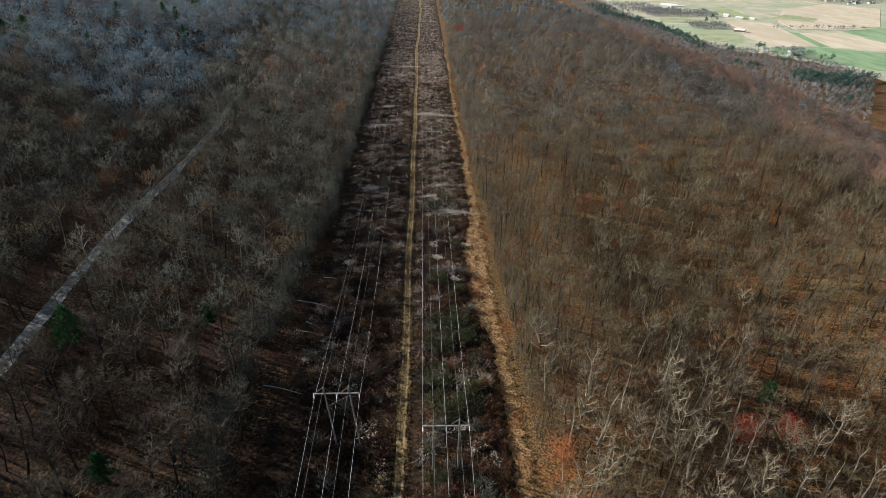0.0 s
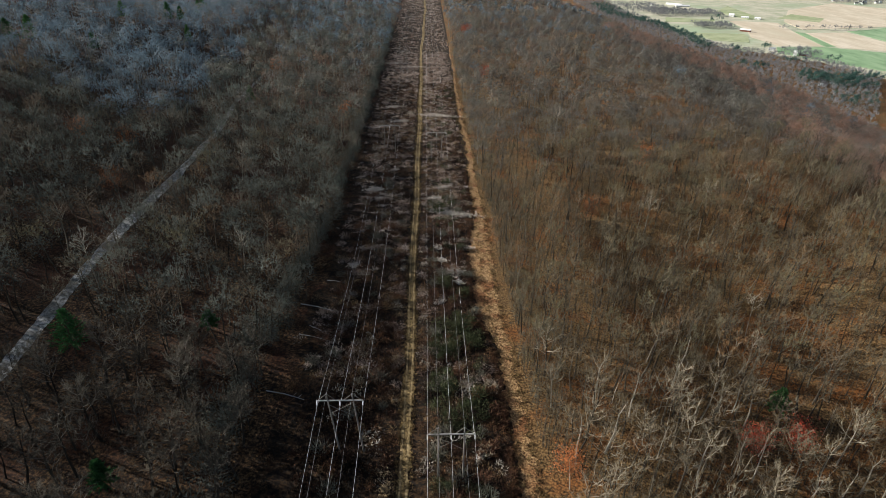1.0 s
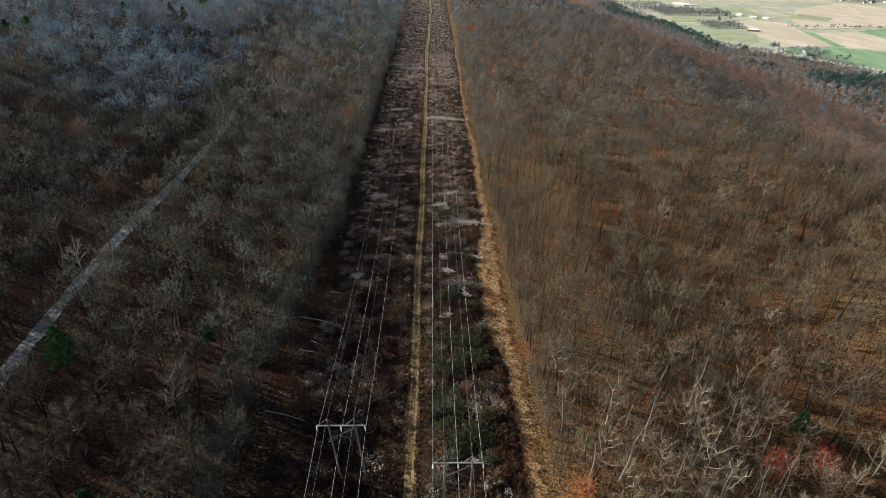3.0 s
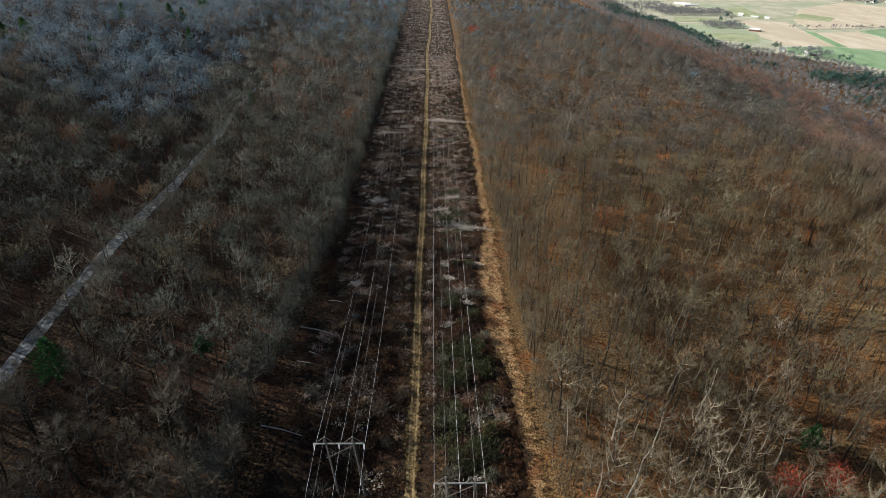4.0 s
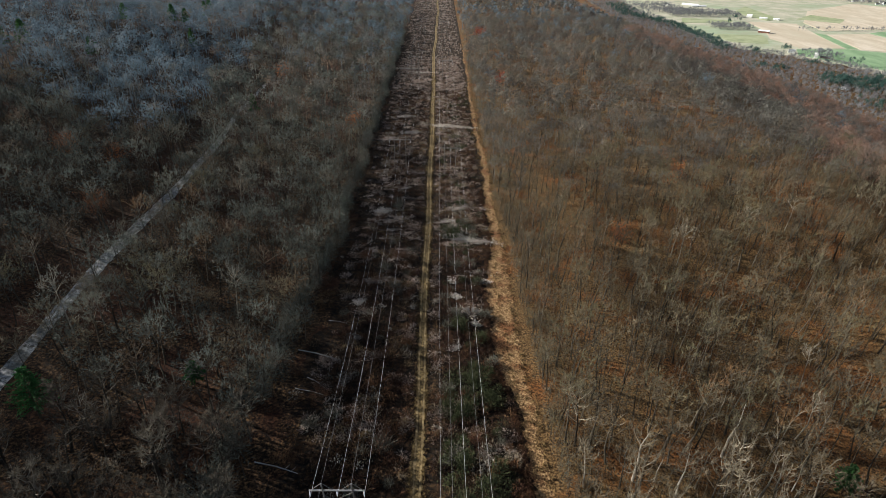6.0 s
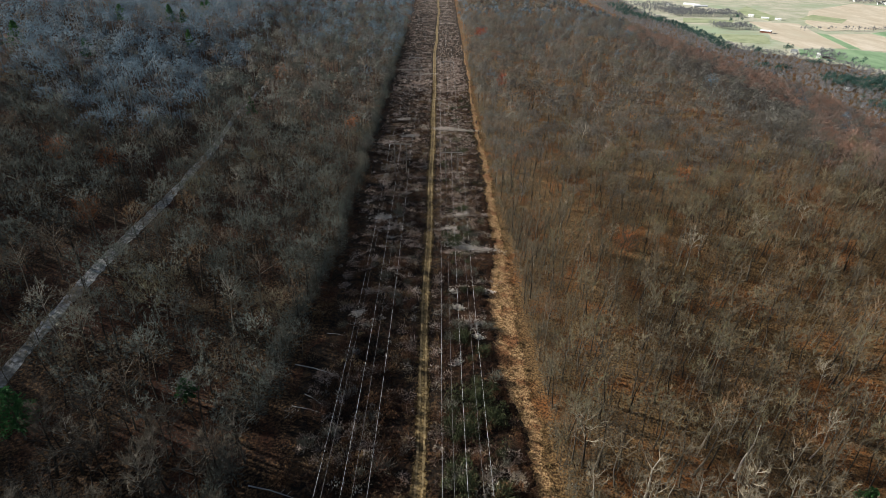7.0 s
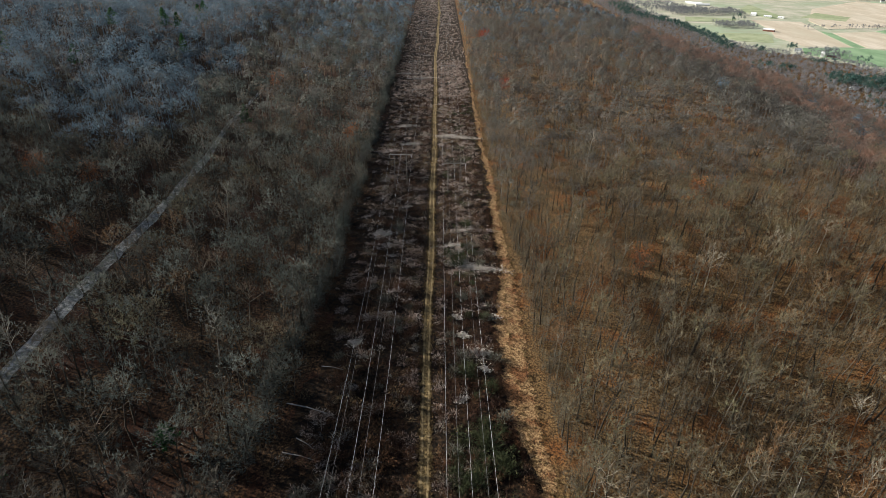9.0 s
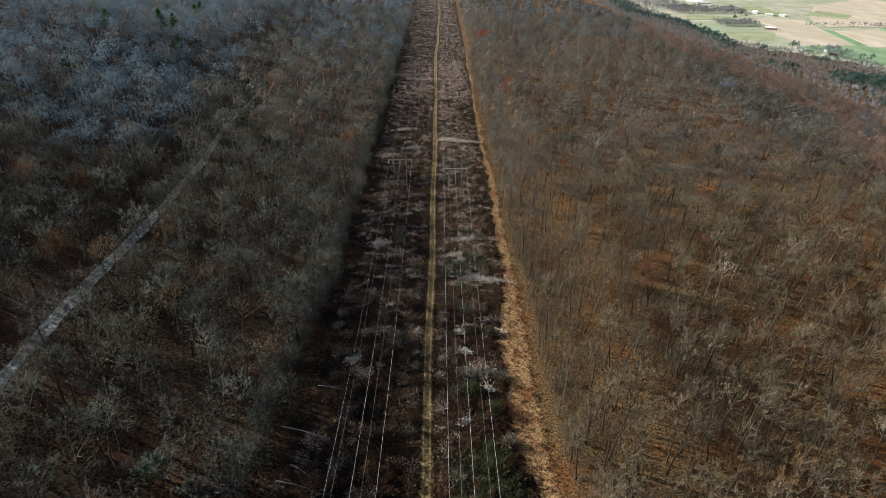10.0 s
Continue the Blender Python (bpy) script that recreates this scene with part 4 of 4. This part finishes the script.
y = 75 + 420 * rng.uniform(0, 1, n) ** 1.3
pick = rng.uniform(0, 1, n) < 0.5
x = np.where(pick, track_x(y) + rng.choice([-1, 1], n) * rng.normal(1.35, 0.4, n), path_x(y) + rng.choice([-1, 1], n) * np.abs(rng.normal(1.9, 0.9, n)))
tufts = scatter_mesh("grass_tufts", tuft_kinds, x, y, ground_z(x, y) + 0.03, rng.uniform(0.5, 1.5, n), rng.uniform(0, 6.28, n), np.zeros(n), np.zeros(n), [dry_grass], rng)
tagged(tufts, "tufts of dry yellow grass beside track and path", "grass", kind="stuff")


LOGS = [(-35, 156.8, -24.3, 154.3, 0.16), (-36.5, 118, -26.8, 116, 0.15), (-32.6, 141.6, -24, 139.8, 0.12), (-30.5, 146, -25.5, 143, 0.1), (-29, 171, -23, 170.4, 0.1)]
for ax, ay, bx, by, thick in LOGS:
    log = new("fallen_log")
    a, b = np.array([ax, ay, drop_to_ground(ax, ay) + 0.9]), np.array([bx, by, drop_to_ground(bx, by) + 0.35])
    mid_way = (a + b) / 2 + np.array([0, 0.15, 0.25])
    part("trunk", tube(Geo(), [a, mid_way, b], [thick, thick * 0.8, thick * 0.45], 8, True), arm_wood, log)
    for f in (0.55, 0.7, 0.85):
        p = a + (b - a) * f + np.array([0, 0.1, 0.15])
        part("branch", tube(Geo(), [p, p + np.array([0.9, 0.7 if f > 0.6 else -0.8, 0.5])], [thick * 0.35, 0.02], 5), arm_wood, log)
    tagged(log, "bleached fallen trunk lying at the edge of the woods", "log", "fallen logs")


# ---- power lines ----
def h_frame(high, arm_z, tilt):
    """A two-pole timber structure with one long crossarm."""
    frame_ob = new("power_pole")
    for sx in (-2.7, 2.7):
        pole = part("pole", tube(Geo(), [(sx - tilt * arm_z * -1, 0, -0.5), (sx + tilt * arm_z * 0.5, 0, high * 0.5), (sx, 0, high)], [0.21, 0.18, 0.14], 10, True), pole_wood, frame_ob)
        part("pole_cap", tube(Geo(), [(sx, 0, high - 0.02), (sx, 0, high + 0.12)], [0.16, 0.1], 10, True), steel_wire, pole, "dull metal pole cap")
    part("crossarm", block(Geo(), (-5.0, -0.12, arm_z - 0.13), (5.0, 0.12, arm_z + 0.13), 0.03), arm_wood, frame_ob, "pale grey timber crossarm")
    for sx, ex in ((-2.7, -4.5), (-2.7, -1.0), (2.7, 4.5), (2.7, 1.0)):
        part("arm_brace", tube(Geo(), [(sx, 0.2, high - 0.15), (ex, 0.2, arm_z + 0.1)], [0.06, 0.06], 6, True), pole_wood, frame_ob)
    k = tilt * 0.25
    for a, b in ((-2.7, 2.7), (2.7, -2.7)):
        part("cross_brace", tube(Geo(), [(a + k * 2, -0.22 if a < 0 else 0.22, arm_z - 0.8), (b + k * 4, -0.22 if a < 0 else 0.22, arm_z - 4.2)], [0.05, 0.05], 6, True), pole_wood, frame_ob)
    for sx in (-4.9, 0, 4.9):
        string = Geo()
        for j in range(7):
            z = arm_z - 0.25 - j * 0.16
            tube(string, [(sx, 0, z), (sx, 0, z - 0.05), (sx, 0, z - 0.14)], [0.05, 0.13, 0.05], 8, True)
        chain = part("insulator", string, porcelain, frame_ob, "pale porcelain insulator string")
        part("clamp", tube(Geo(), [(sx, -0.22, arm_z - 1.4), (sx, 0.22, arm_z - 1.4)], [0.06, 0.06], 6, True), aluminium, chain, "metal wire clamp")
    return frame_ob


def wire(name, label, x, ys, zs, sag, radius, mat):
    g, pts = Geo(), []
    for (ya, za), (yb, zb) in zip(zip(ys, zs), zip(ys[1:], zs[1:])):
        for j in range(24):
            f = j / 24
            pts.append((x, ya + (yb - ya) * f, za + (zb - za) * f - 4 * sag * f * (1 - f)))
    tube(g, pts, [radius] * len(pts), 5)
    tagged(new(name, tri_mesh(name, *g.arrays(), [mat])), label, "power line", "wires of the power lines")


for centre, arm_z, high, ys, tilt in ((-14.85, 15.4, 17.2, [-96, 99.8, 295.3, 494, 694, 894, 1094], 0.11), (8.75, 13.2, 15.0, [-104, 92.0, 291, 490, 690, 890, 1090], 0.0)):
    for k, py in enumerate(ys):
        pole = h_frame(high, arm_z, tilt if k == 1 else 0.0)
        pole.matrix_basis = pose(centre, py, drop_to_ground(centre, py))
        tagged(pole, "weathered wooden two-pole power structure carrying three wires", "power pole", "power poles")
    for off in (-4.9, 0, 4.9):
        wire("conductor", "bright aluminium conductor slung between the poles", centre + off, ys, [arm_z - 1.4] * len(ys), 5.2, 0.021, aluminium)
    for off in (-2.7, 2.7):
        wire("shield_wire", "thin dull steel wire along the pole tops", centre + off, ys, [high] * len(ys), 4.2, 0.022, steel_wire)


# ---- farm buildings of the valley ----
def house(kind, label, wide, deep, eave, ridge, wall_mat, roof_mat, px, py, turn, windows=3):
    ob = new(kind)
    w, d = wide / 2, deep / 2
    walls = Geo()
    v = [(-w, -d, -1), (w, -d, -1), (w, d, -1), (-w, d, -1), (-w, -d, eave), (w, -d, eave), (w, d, eave), (-w, d, eave), (-w, 0, ridge), (w, 0, ridge)]
    walls.add(v, [(0, 1, 5), (0, 5, 4), (1, 2, 6), (1, 6, 5), (2, 3, 7), (2, 7, 6), (3, 0, 4), (3, 4, 7), (4, 8, 7), (5, 6, 9)])
    part("wall", walls, wall_mat, ob)
    for s in (-1, 1):
        e, drop = d * 1.08, eave - (ridge - eave) * 0.08
        top = [(-w - 0.5, s * e, drop), (w + 0.5, s * e, drop), (w + 0.5, 0, ridge + 0.1), (-w - 0.5, 0, ridge + 0.1)]
        low = [(a, b, c - 0.25) for a, b, c in top]
        slope = part("roof", Geo().add(top + low, [(0, 1, 2), (0, 2, 3), (4, 6, 5), (4, 7, 6), (0, 5, 1), (0, 4, 5), (0, 3, 7), (0, 7, 4), (1, 6, 2), (1, 5, 6)]), roof_mat, ob)
    if kind in ("farmhouse", "cottage"):
        part("chimney", block(Geo(), (-w * 0.4, -0.5, ridge - 0.6), (-w * 0.4 + 1.0, 0.5, ridge + 1.1), 0.05), red_boards, slope, "brick-red chimney")
    for k in range(windows):
        cx = -w + wide * (k + 0.5) / windows
        part("window", block(Geo(), (cx - 0.6, -d - 0.08, eave * 0.4), (cx + 0.6, -d + 0.05, eave * 0.4 + 1.5), 0.02), glass_dark, ob)
    part("door", block(Geo(), (w - 0.05, -0.6, 0), (w + 0.08, 0.6, 2.1), 0.02), glass_dark, ob)
    ob.matrix_basis = pose(px, py, drop_to_ground(px, py) + (0.8 if px > 900 else 0), 0, 0, turn)
    return tagged(ob, label, "building", "valley farm buildings")


house("barn", "long red-brown barn with a pale metal roof", 32, 14, 5, 8, red_boards, roof_white, 1030, 1985, -38, 5)
house("farmhouse", "white farmhouse with a pale roof beside conifers", 16, 10, 5, 8.5, white_paint, roof_white, 945, 1655, -35)
house("farmhouse", "narrow white farmhouse with a steep roof", 8, 8, 9, 12, white_paint, roof_white, 972, 1588, -40)
house("shed", "low dark-roofed shed beside a white house", 22, 8, 3, 5, red_boards, roof_dark, 992, 1582, -30)
house("farmhouse", "white farmhouse among a group of sheds", 18, 10, 6, 10, white_paint, roof_white, 1150, 2345, -40)
house("shed", "white farm shed with a pale metal roof", 26, 10, 3.5, 6, white_paint, roof_white, 1180, 2300, -35, 4)
house("shed", "white farm shed with a pale metal roof", 20, 10, 3.5, 6, white_paint, roof_white, 1215, 2275, -40, 4)
house("poultry_house", "long white poultry house with a pale roof", 70, 13, 3.5, 7, white_paint, roof_white, 1060, 2690, -45, 8)
house("poultry_house", "long white poultry house with a pale roof", 55, 13, 3.5, 7, white_paint, roof_white, 1075, 2635, -10, 8)
house("farmhouse", "white farmhouse with a pale roof near woods", 20, 11, 5, 9, white_paint, roof_white, 955, 2675, -35)
house("cottage", "small pale cottage at the foot of the slope", 12, 9, 3.5, 6.5, white_paint, roof_white, 845, 1255, -35)
rng = np.random.default_rng(101)
for k in range(10):
    house("farmhouse", "small white house in the far wooded edge", 14, 10, 5, 9, white_paint, roof_dark if k % 3 else roof_white, 1930 + rng.uniform(-110, 130), 2860 + rng.uniform(-90, 60), rng.uniform(-40, 40), 2)
